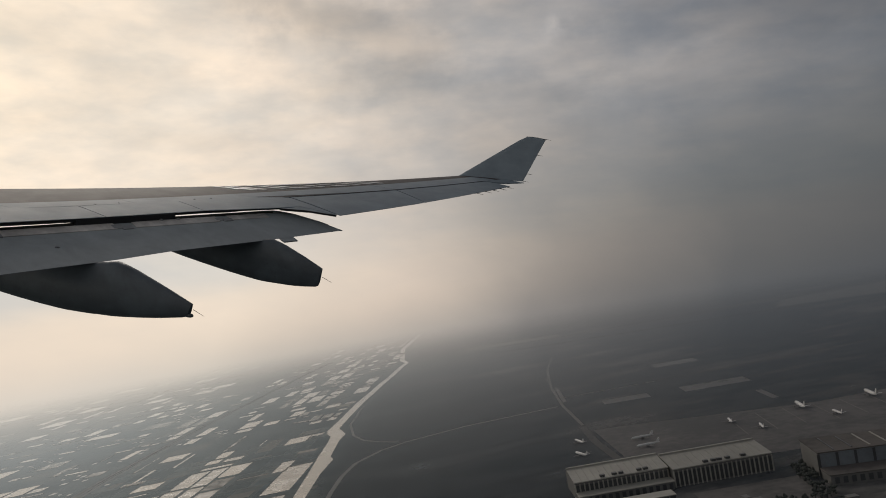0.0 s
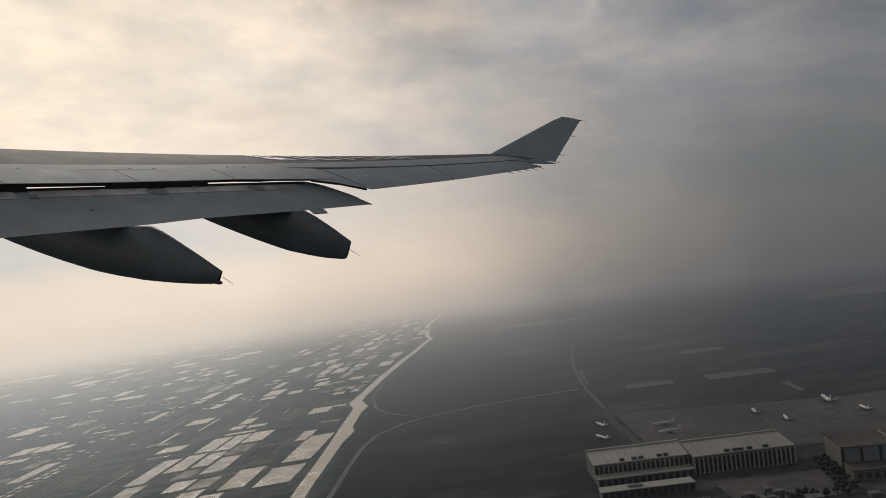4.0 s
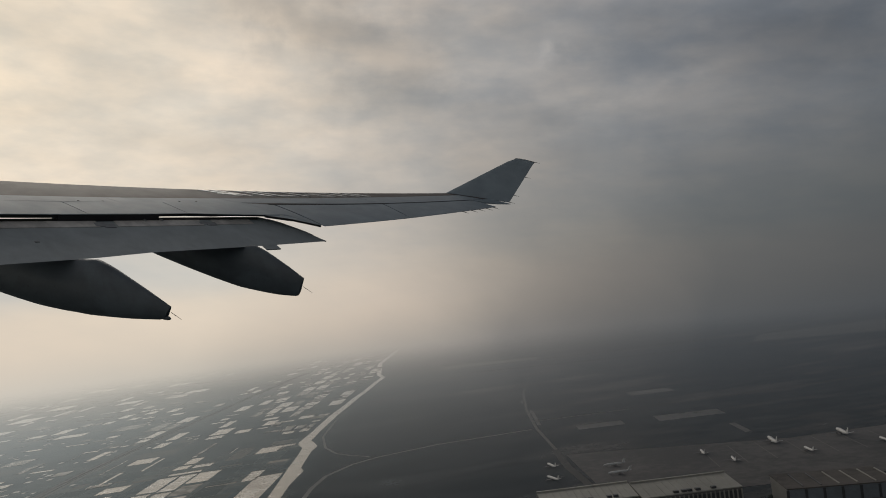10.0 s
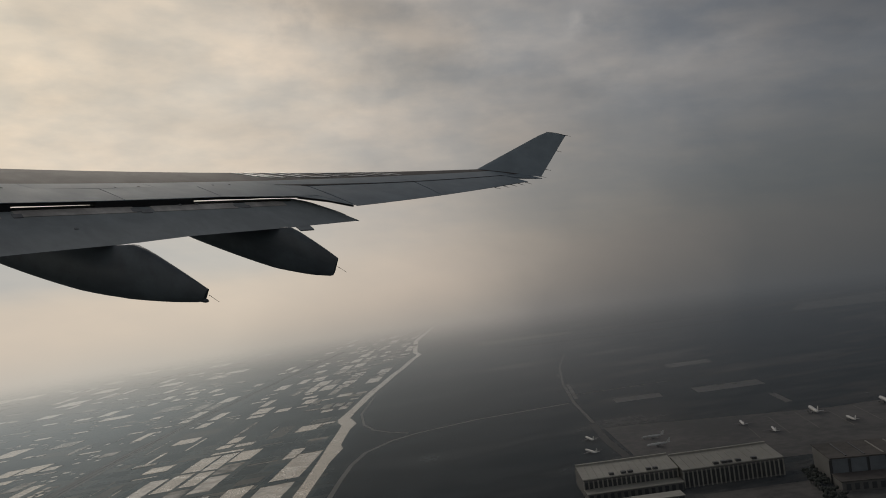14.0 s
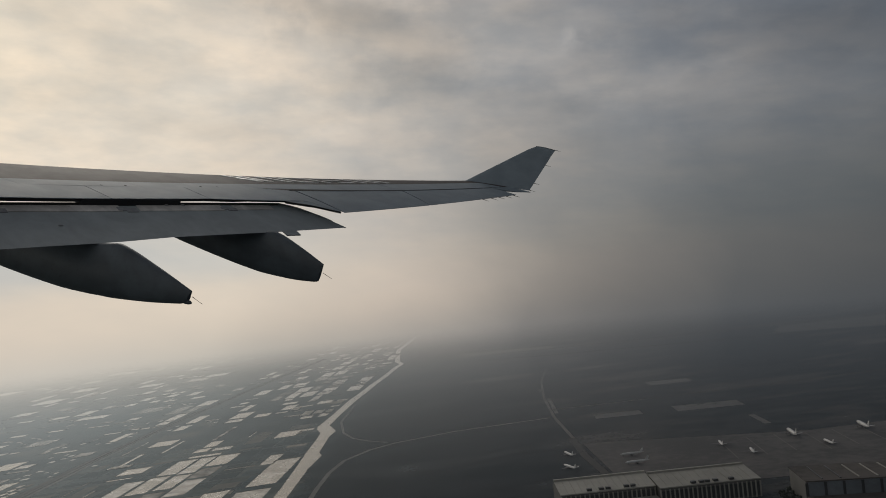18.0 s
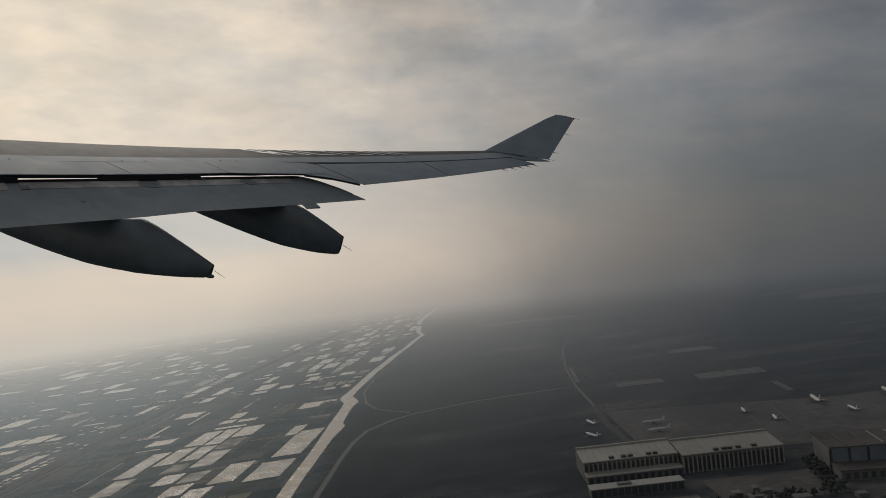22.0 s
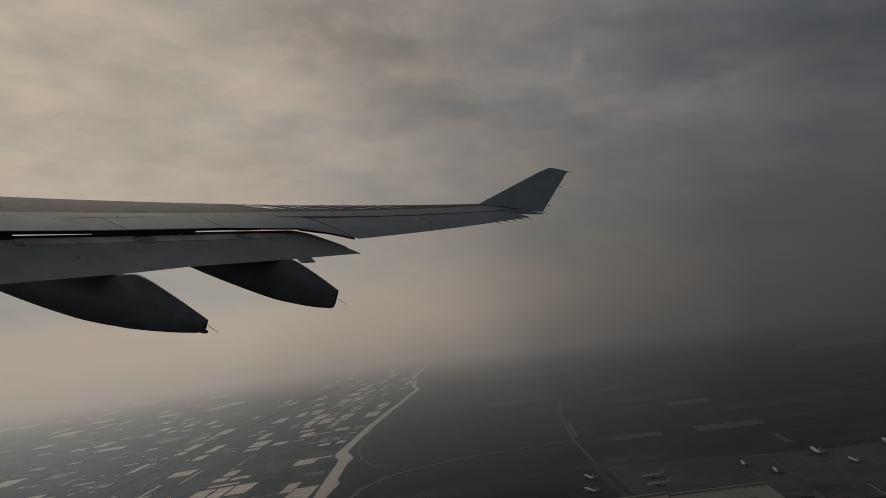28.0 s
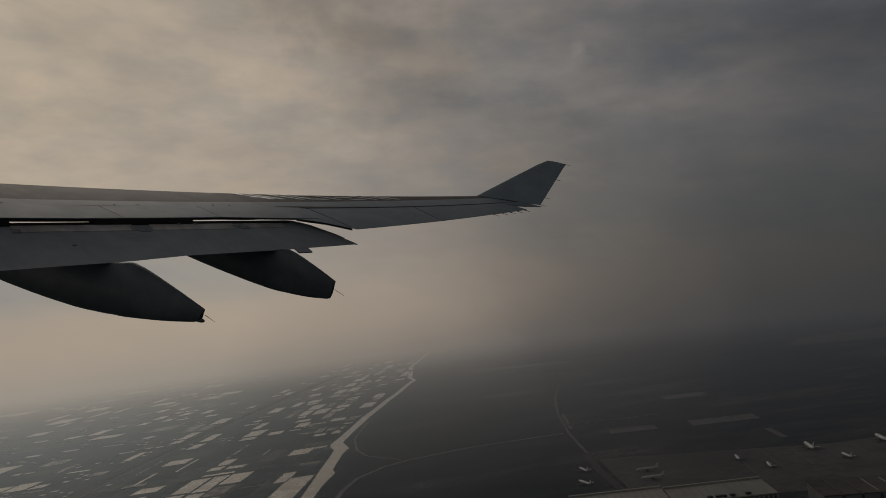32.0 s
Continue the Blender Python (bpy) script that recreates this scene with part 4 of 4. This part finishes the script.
# ---- airport ----
def hangar(x0, x1, y0, y1, eaves, ridge, fins, label, low_front=0):
    """A long hangar whose roof falls from a rear ridge to the front eaves."""
    h = thing("hangar", label, "hangar", ((x0 + x1) / 2, (y0 + y1) / 2, 0.2), group="hangars")
    w, d = (x1 - x0) / 2, (y1 - y0) / 2
    prof = [(-d, 0), (-d, eaves), (d - 14, ridge), (d, ridge - 6), (d, 0)]
    part("wall", loft([[(x, y, z) for y, z in prof] for x in (-w, w)]), WALL, h)
    roof = [(-d - 1.5, eaves + 0.2), (d - 14, ridge + 0.3), (d - 14, ridge + 1.5), (-d - 1.5, eaves + 1.4)]
    top = part("roof", loft([[(x, y, z) for y, z in roof] for x in (-w - 1, w + 1)]), ROOF, h, "pale ribbed metal roof")
    part("ridge_cap", box(-w - 1, w + 1, d - 15.5, d - 12, ridge + 1.5, ridge + 3.2), ROOF, top)
    n = 13
    for k in range(1, n):
        x = -w + 2 * w * k / n
        fall = math.atan2(ridge - eaves, 2 * d - 14)
        rib = part("seam", box(-0.35, 0.35, 0, math.hypot(2 * d - 13, ridge - eaves), 0, 0.5), ROOF, top)
        rib.matrix_local = pose(x, -d - 1.5, eaves + 1.3, math.degrees(fall))
    shared = mesh_of("pier", box(-0.8, 0.8, -1.2, 0.4, 0, eaves - 1.5), ROOF)
    glass = mesh_of("glazing", box(-w / fins * 0.70, w / fins * 0.70, -0.35, 0.2, 1.5, eaves - 3), DARK)
    for k in range(fins + 1):
        ob = part("pier", shared, ROOF, h)
        ob.location = (-w + 2 * w * k / fins, -d, 0)
        if k < fins:
            ob = part("glazing", glass, DARK, h)
            ob.location = (-w + 2 * w * (k + 0.5) / fins, -d, 0)
    for k in range(5):
        x = random.uniform(-w * 0.8, w * 0.8)
        part("roof_unit", box(x - 3, x + 3, -d + 2, -d + 7, eaves + 1, eaves + 4.5), DARK, h)
    if low_front:
        part("annex", box(-w, w, -d - low_front, -d - 0.2, 0, 9.5, 0.3), WALL, h, "lower grey annex along the front")
        strip_roof = part("annex_roof", box(-w - 1, w + 1, -d - low_front - 1, -d - 1.4, 9.5, 10.4), ROOF, h)
        for k in range(14):
            part("annex_bay", box(-w + 2 * w * (k + 0.2) / 14, -w + 2 * w * (k + 0.75) / 14, -d - low_front - 0.4, -d - low_front + 0.2, 1, 8), DARK, h)
    return h


hangar(42, 158, 1050, 1112, 21, 26, 20, "long grey hangar with a pale metal roof and low annex", 22)
hangar(161, 283, 1035, 1103, 21, 26, 22, "long grey hangar with a pale roof and white piers")
hangar(605, 714, 1005, 1090, 19, 22, 10, "broad hangar with a dull pale roof by the apron")


def big_block(x0, x1, y0, y1, z):
    b = thing("terminal_building", "wide dark grey building with broad bays and flat roof", "building", ((x0 + x1) / 2, (y0 + y1) / 2, 0.2), -9)
    w, d = (x1 - x0) / 2, (y1 - y0) / 2
    part("wall", box(-w, w, -d, d, 0, z), WALL, b)
    part("roof", box(-w - 1, w + 1, -d - 1, d + 1, z, z + 1.2), CONCRETE, b)
    bay = mesh_of("bay_door", box(-w / 6 * 0.84, w / 6 * 0.84, -0.9, 0.3, 7, z - 0.5), DOOR)
    slot = mesh_of("recess", box(-w / 6 * 0.17, w / 6 * 0.17, -0.4, 0.3, 0, z - 1), DARK)
    for k in range(7):
        ob = part("recess", slot, DARK, b)
        ob.location = (-w + 2 * w * k / 6, -d, 0)
        if k < 6:
            ob = part("bay_door", bay, DOOR, b)
            ob.location = (-w + 2 * w * (k + 0.5) / 6, -d, 0)
            part("roof_vent", box(-w + 2 * w * (k + 0.9) / 6, -w + 2 * w * (k + 0.9) / 6 + 1.6, -d + 5, d - 8, z + 1.2, z + 2), DARK if k < 2 else ROOF, b)
    part("annex", box(-w, w + 30, -d - 34, -d - 0.6, 0, 11), WALL, b)
    part("annex_roof", box(-w - 1, w + 31, -d - 35, -d - 1, 11, 12), CONCRETE, b)
    for k in range(16):
        part("window", box(-w + 4 + (2 * w + 22) * k / 16, -w + 9 + (2 * w + 22) * k / 16, -d - 34.3, -d - 33.8, 2, 9), DARK, b)


big_block(318, 440, 965, 1035, 28)


def block(name, label, x0, x1, y0, y1, z, wall, roof, storeys=1, bays=8, group=""):
    b = thing(name, label, "building", ((x0 + x1) / 2, (y0 + y1) / 2, 0.2), group=group)
    w, d = (x1 - x0) / 2, (y1 - y0) / 2
    part("wall", box(-w, w, -d, d, 0, z), wall, b)
    part("roof", box(-w - 0.6, w + 0.6, -d - 0.6, d + 0.6, z, z + 0.7), roof, b)
    pane = mesh_of("window_band", box(-w / bays * 0.8, w / bays * 0.8, -0.25, 0.2, 0.9, z / storeys - 0.9), DARK)
    for r in range(storeys):
        for k in range(bays):
            ob = part("window", pane, DARK, b)
            ob.location = (-w + 2 * w * (k + 0.5) / bays, -d, r * z / storeys)
    part("roof_unit", box(-w * 0.4, -w * 0.1, -d * 0.4, d * 0.3, z + 0.7, z + 3), wall, b)
    return b


block("warehouse", "low building with a long pale roof before the hangar", 36, 143, 975, 995, 10, WALL, ROOF, 1, 14)
block("office_building", "white three-storey office building with a flat roof", 755, 822, 815, 852, 14, ROOF, PALE, 3, 12)
block("office_building", "white office wing with a long skylight", 800, 842, 880, 965, 13, ROOF, PALE, 3, 8)
block("office_building", "low pale workshop beside the offices", 745, 792, 905, 968, 8, ROOF, PALE, 1, 7)
block("brown_hall", "tall dark brown clad hall", 775, 826, 1022, 1056, 22, RUST, RUST, 1, 6)
block("brown_hall", "tall dark brown clad hall beside its twin", 838, 890, 1018, 1052, 22, RUST, RUST, 1, 6)
block("dark_hall", "square dark clad hall beside the long building", 478, 508, 930, 962, 16, RUST, ASPHALT, 1, 4)


def red_house(x, y, wide, deep, turn):
    h = thing("red_roofed_house", "low pale house with a red tiled roof", "house", (x, y, 0.2), turn, "red-roofed houses")
    part("wall", box(-wide / 2, wide / 2, -deep / 2, deep / 2, 0, 5), PALE, h)
    prof = [(-deep / 2 - 1, 4.8), (0, 8.5), (deep / 2 + 1, 4.8)]
    part("roof", loft([[(x_, y_, z_) for y_, z_ in prof] for x_ in (-wide / 2 - 1, wide / 2 + 1)]), RED, h, "red tiled gable roof")
    for k in range(4):
        part("window", box(-wide / 2 + wide * (k + 0.3) / 4, -wide / 2 + wide * (k + 0.6) / 4, -deep / 2 - 0.15, -deep / 2 + 0.1, 1.2, 3.4), DARK, h)


for x, y, wide, deep, turn in ((548, 622, 34, 13, 0), (534, 606, 13, 27, 0), (586, 626, 29, 13, 0), (604, 610, 13, 27, 0), (636, 622, 27, 13, 4), (660, 616, 20, 14, 4), (530, 634, 24, 12, 0), (672, 634, 22, 11, 4)):
    red_house(x, y, wide, deep, turn)


def airliner(size):
    """A parked airliner, nose to +y, of that length."""
    r = size * 0.054
    a = thing("parked_airliner", "white airliner parked on the concrete apron", "airliner", group="parked airliners")
    prof = ((-0.5, 0.12, 0.35), (-0.40, 0.45, 0.18), (-0.28, 0.85, 0.05), (-0.1, 1.0, 0), (0.3, 1.0, 0), (0.42, 0.82, -0.06), (0.48, 0.45, -0.18), (0.5, 0.08, -0.25))
    part("fuselage", loft([[(r * g_ * math.cos(t), size * q, r * 1.9 + r * up + r * g_ * math.sin(t)) for t in (2 * math.pi * k / 14 for k in range(14))] for q, g_, up in prof]), WHITE, a, smooth=True)
    for side in (-1, 1):
        w = size * 0.47 * side
        part("wing", loft([[(r * 0.6 * side, size * 0.13, r * 1.3), (r * 0.6 * side, -size * 0.07, r * 1.3), (r * 0.6 * side, -size * 0.05, r * 1.5)],
                           [(w, -size * 0.10, r * 1.9), (w, -size * 0.14, r * 1.9), (w, -size * 0.125, r * 1.96)]]), STEEL, a)
        part("tailplane", loft([[(0, -size * 0.38, r * 2.5), (0, -size * 0.47, r * 2.5), (0, -size * 0.44, r * 2.6)],
                                [(w * 0.36, -size * 0.45, r * 2.8), (w * 0.36, -size * 0.49, r * 2.8), (w * 0.36, -size * 0.475, r * 2.85)]]), WHITE, a)
        eng = part("engine", rod((w * 0.34, size * 0.10, r * 0.95), (w * 0.34, -size * 0.01, r * 0.95), r * 0.42, r * 0.33, 10), WALL, a)
        part("gear", rod((side * r * 0.9, -size * 0.03, 0.0), (side * r * 0.9, -size * 0.03, r * 1.2), r * 0.2), DARK, a)
    part("gear", rod((0, size * 0.38, 0.0), (0, size * 0.38, r * 1.2), r * 0.15), DARK, a)
    part("tail_fin", loft([[(0.25, -size * 0.34, r * 2.6), (0.25, -size * 0.48, r * 2.6), (-0.25, -size * 0.48, r * 2.6), (-0.25, -size * 0.34, r * 2.6)],
                           [(0.1, -size * 0.46, r * 5.4), (0.1, -size * 0.53, r * 5.4), (-0.1, -size * 0.53, r * 5.4), (-0.1, -size * 0.46, r * 5.4)]]), WHITE, a)
    return a


big, small = airliner(54.0), airliner(35.0)
big.matrix_world = pose(576, 1335, 0.35, 0, 0, -10)
small.matrix_world = pose(339, 1317, 0.35, 0, 0, -10)
copy_thing(big, pose(460, 1334, 0.35, 0, 0, -10))
for x, y, turn in ((361, 1250, -12), (479, 1255, -4), (600, 1258, -5), (659, 1325, -6), (649, 1255, -4), (570, 1122, -8), (694, 1262, -10)):
    copy_thing(small, pose(x, y, 0.35, 0, 0, turn))
for x, y, turn in ((196, 1309, 92), (190, 1256, 92), (106, 1352, 12), (92, 1268, 20)):
    copy_thing(small, pose(x, y, 0.35 if x > 140 else 0.0, 0, 0, turn))

# pale lots, taxiways, roads
for x0, x1, y0, y1 in ((214, 306, 1638, 1685), (372, 504, 1630, 1690), (418, 524, 1985, 2050), (461, 473, 1440, 1530), (150, 158, 1740, 1950), (166, 174, 2060, 2110)):
    sheet("gravel_lot", [(x0, y0), (x1, y0), (x1 + 0.08 * (y1 - y0), y1), (x0 + 0.08 * (y1 - y0), y1)], 0.4, LOT, "pale bare gravel lot among airfield grass", "lot", "")
strip("runway", [(149, 3070), (391, 3074), (1241, 3160), (1831, 3240)], 34, 0.5, LOT, "far grey concrete runway", "runway")
strip("taxiway", [(120, 2905), (330, 2870), (1200, 2800)], 18, 0.5, LANE, "far grey taxiway beside the runway", "taxiway")
sheet("field_strip", [(34, 3110), (382, 3096), (405, 3227), (43, 3264)], 0.4, STUBBLE, "long pale strip of stubble beyond the airfield", "field")
sheet("airfield_strip", [(1106, 2882), (1521, 2759), (1831, 3200), (1241, 3120)], 0.4, LANE, "wide pale strip of bare airfield ground", "airfield")
strip("taxiway", [(905, 1400), (960, 1560), (1180, 1740), (1700, 1830)], 36, 0.3, CONCRETE, "curving concrete taxiway", "taxiway")
strip("taxiway", [(136, 1480), (130, 1340), (138, 1120)], 12, 0.55, ASPHALT, "dark service road beside the apron", "road")
strip("road", [(-60, 830), (80, 820), (351, 790), (490, 775), (631, 760), (810, 715), (1150, 690)], 26, 0.4, DIRT, "broad brown road along the trees", "road")
strip("road", [(-60, 730), (340, 712), (545, 700), (699, 668), (1150, 640)], 16, 0.4, ASPHALT, "grey road between tree belts", "road")
strip("road", [(440, 575), (600, 580), (700, 588), (815, 592), (1000, 600)], 11, 0.4, PALE, "pale concrete road past the houses", "road")
strip("road", [(960, 1130), (905, 1030), (872, 900), (858, 765), (822, 640)], 12, 0.4, PALE, "pale road running to the apron", "road")
for x0, x1, y0, y1 in ((410, 470, 800, 900), (630, 735, 860, 985), (300, 400, 850, 895), (170, 300, 905, 1000), (50, 150, 880, 950), (880, 990, 800, 880), (520, 690, 600, 640)):
    sheet("yard", [(x0, y0), (x1, y0), (x1, y1), (x0, y1)], 0.35, CONCRETE, "worn concrete yard between buildings", "yard", "")


def small_houses(name, spots, label):
    """A scatter of small sheds, too many to tell apart."""
    rnd = random.Random(8)
    verts, faces = [], []
    for x, y in spots:
        w, d, z = rnd.uniform(3, 9), rnd.uniform(3, 7), rnd.uniform(3, 6)
        n = len(verts)
        verts += [(x + sx * w, y + sy * d, h) for h in (0, z) for sx, sy in ((-1, -1), (1, -1), (1, 1), (-1, 1))]
        faces += [tuple(n + k for k in f) for f in ((4, 5, 6, 7), (0, 1, 5, 4), (1, 2, 6, 5), (2, 3, 7, 6), (3, 0, 4, 7))]
    me = bpy.data.meshes.new(name)
    me.from_pydata(verts, [], faces)
    me.materials.append(WALL)
    tagged(new(name, me), label, "sheds", kind="stuff")


rnd = random.Random(3)
small_houses("sheds", [(rnd.uniform(a, b), rnd.uniform(c, d)) for a, b, c, d, n in ((300, 500, 830, 900, 26), (640, 735, 850, 990, 16), (880, 1000, 780, 880, 14), (50, 290, 880, 950, 18), (440, 900, 640, 660, 26)) for _ in range(n)], "small pale sheds and huts scattered over the land")


def trees(name, belts, label):
    """Belts of trees, each a few lumpy clumps on a stem."""
    rnd = random.Random(11)
    base = bmesh.new()
    bmesh.ops.create_icosphere(base, subdivisions=1, radius=1)
    bv, bf = [v.co.copy() for v in base.verts], [tuple(v.index for v in f.verts) for f in base.faces]
    base.free()
    verts, faces = [], []
    for x0, y0, x1, y1, wide, n in belts:
        for _ in range(n):
            t = rnd.random()
            x, y = x0 + (x1 - x0) * t + rnd.uniform(-wide, wide), y0 + (y1 - y0) * t + rnd.uniform(-wide, wide)
            tall = rnd.uniform(4, 9.5)
            for _ in range(5):
                r, at = tall * rnd.uniform(0.14, 0.30), Vector((x + rnd.uniform(-2.5, 2.5), y + rnd.uniform(-2.5, 2.5), tall * rnd.uniform(0.45, 0.8)))
                k = len(verts)
                verts += [at + p * r * rnd.uniform(0.65, 1.25) for p in bv]
                faces += [tuple(k + i for i in f) for f in bf]
            k = len(verts)
            verts += [(x + dx * s, y + dy * s, z) for z, s in ((0, 0.35), (tall * 0.6, 0.15)) for dx, dy in ((-1, -1), (1, -1), (1, 1), (-1, 1))]
            faces += [(k, k + 1, k + 5, k + 4), (k + 1, k + 2, k + 6, k + 5), (k + 2, k + 3, k + 7, k + 6), (k + 3, k, k + 4, k + 7)]
    me = bpy.data.meshes.new(name)
    me.from_pydata(verts, [], faces)
    me.materials.append(LEAF)
    tagged(new(name, me), label, "trees", kind="stuff")


def walled_garden(x, y, wide, deep, turn):
    """A dark planted plot inside a low pale wall, with a path across it."""
    g = thing("walled_garden", "dark planted plot inside a low pale wall", "garden", (x, y, 0.36), turn, "walled gardens")
    w, d = wide / 2, deep / 2
    part("plot", box(-w, w, -d, d, 0.0, 0.4), LEAF, g, "dark dull planting")
    for x0, x1, y0, y1 in ((-w - 1.6, w + 1.6, -d - 1.6, -d), (-w - 1.6, w + 1.6, d, d + 1.6), (-w - 1.6, -w, -d, d), (w, w + 1.6, -d, d)):
        part("low_wall", box(x0, x1, y0, y1, 0, 1.6), PALE, g)
    part("path", box(-w * 0.7, w * 0.5, -1.2, 1.2, 0.4, 0.6), PALE, g)


for x, y, wide, deep, turn in ((536, 905, 52, 66, -8), (548, 822, 50, 40, -8), (455, 925, 30, 22, -6)):
    walled_garden(x, y, wide, deep, turn)
# pale guide lines on the apron
for k in range(9):
    x = 330 + 46 * k
    lead = part("stand_line", box(-0.5, 0.5, 0, 120, 0, 0.03), PALE, None)
    lead.matrix_world = pose(x, 1225 + 6 * (k % 3), 0.36, 0, 0, -8)
    tagged(lead, "thin pale lead-in line painted on the apron", "marking", "stand lines")


strip("farm_road", [(138, 1480), (142, 1700), (162, 1960), (200, 2250), (262, 2540)], 6, 0.45, LANE, "faint gravel track along the airfield fence", "road")
strip("farm_road", [(150, 1790), (300, 1800), (600, 1830), (1100, 1900)], 6, 0.4, LANE, "faint gravel track across the airfield grass", "road")
trees("tree_belt", [(36, 865, 400, 845, 12, 170), (500, 800, 830, 770, 12, 170), (290, 905, 310, 1030, 9, 60), (590, 880, 600, 980, 10, 70), (160, 905, 290, 915, 10, 50), (730, 990, 750, 850, 8, 60)], "dark bare tree belt around the airport buildings")
trees("tree_belt", [(100, 760, 860, 730, 7, 220), (100, 745, 860, 700, 6, 200), (350, 690, 860, 655, 7, 180), (100, 690, 440, 680, 12, 120)], "dark tree rows between the roads")


# ---- the ground: one sheet to the horizon, open where ponds, roads and yards lie in it ----
def ground_sheet():
    pts, faces = [], []
    for ring in FLATS:
        n = len(pts)
        area = sum(x0 * y1 - x1 * y0 for (x0, y0), (x1, y1) in zip(ring, ring[1:] + ring[:1]))
        pts += [Vector(p) for p in (ring if area > 0 else ring[::-1])]
        faces.append(list(range(n, n + len(ring))))
    n = len(pts)
    far = 60000
    pts += [Vector((-far, -far)), Vector((far, -far)), Vector((far, far)), Vector((-far, far))]
    edges = [(n, n + 1), (n + 1, n + 2), (n + 2, n + 3), (n + 3, n)]
    verts, _, tris, _, _, origin = delaunay_2d_cdt(pts, edges, faces, 0, 0.01)
    me = bpy.data.meshes.new("ground")
    me.from_pydata([(v.x, v.y, 0.0) for v in verts], [], [t for t, o in zip(tris, origin) if not o])
    me.materials.append(GROUND)
    tagged(new("ground", me), "dark hazy winter fields reaching to the horizon", "ground", kind="structure")


ground_sheet()
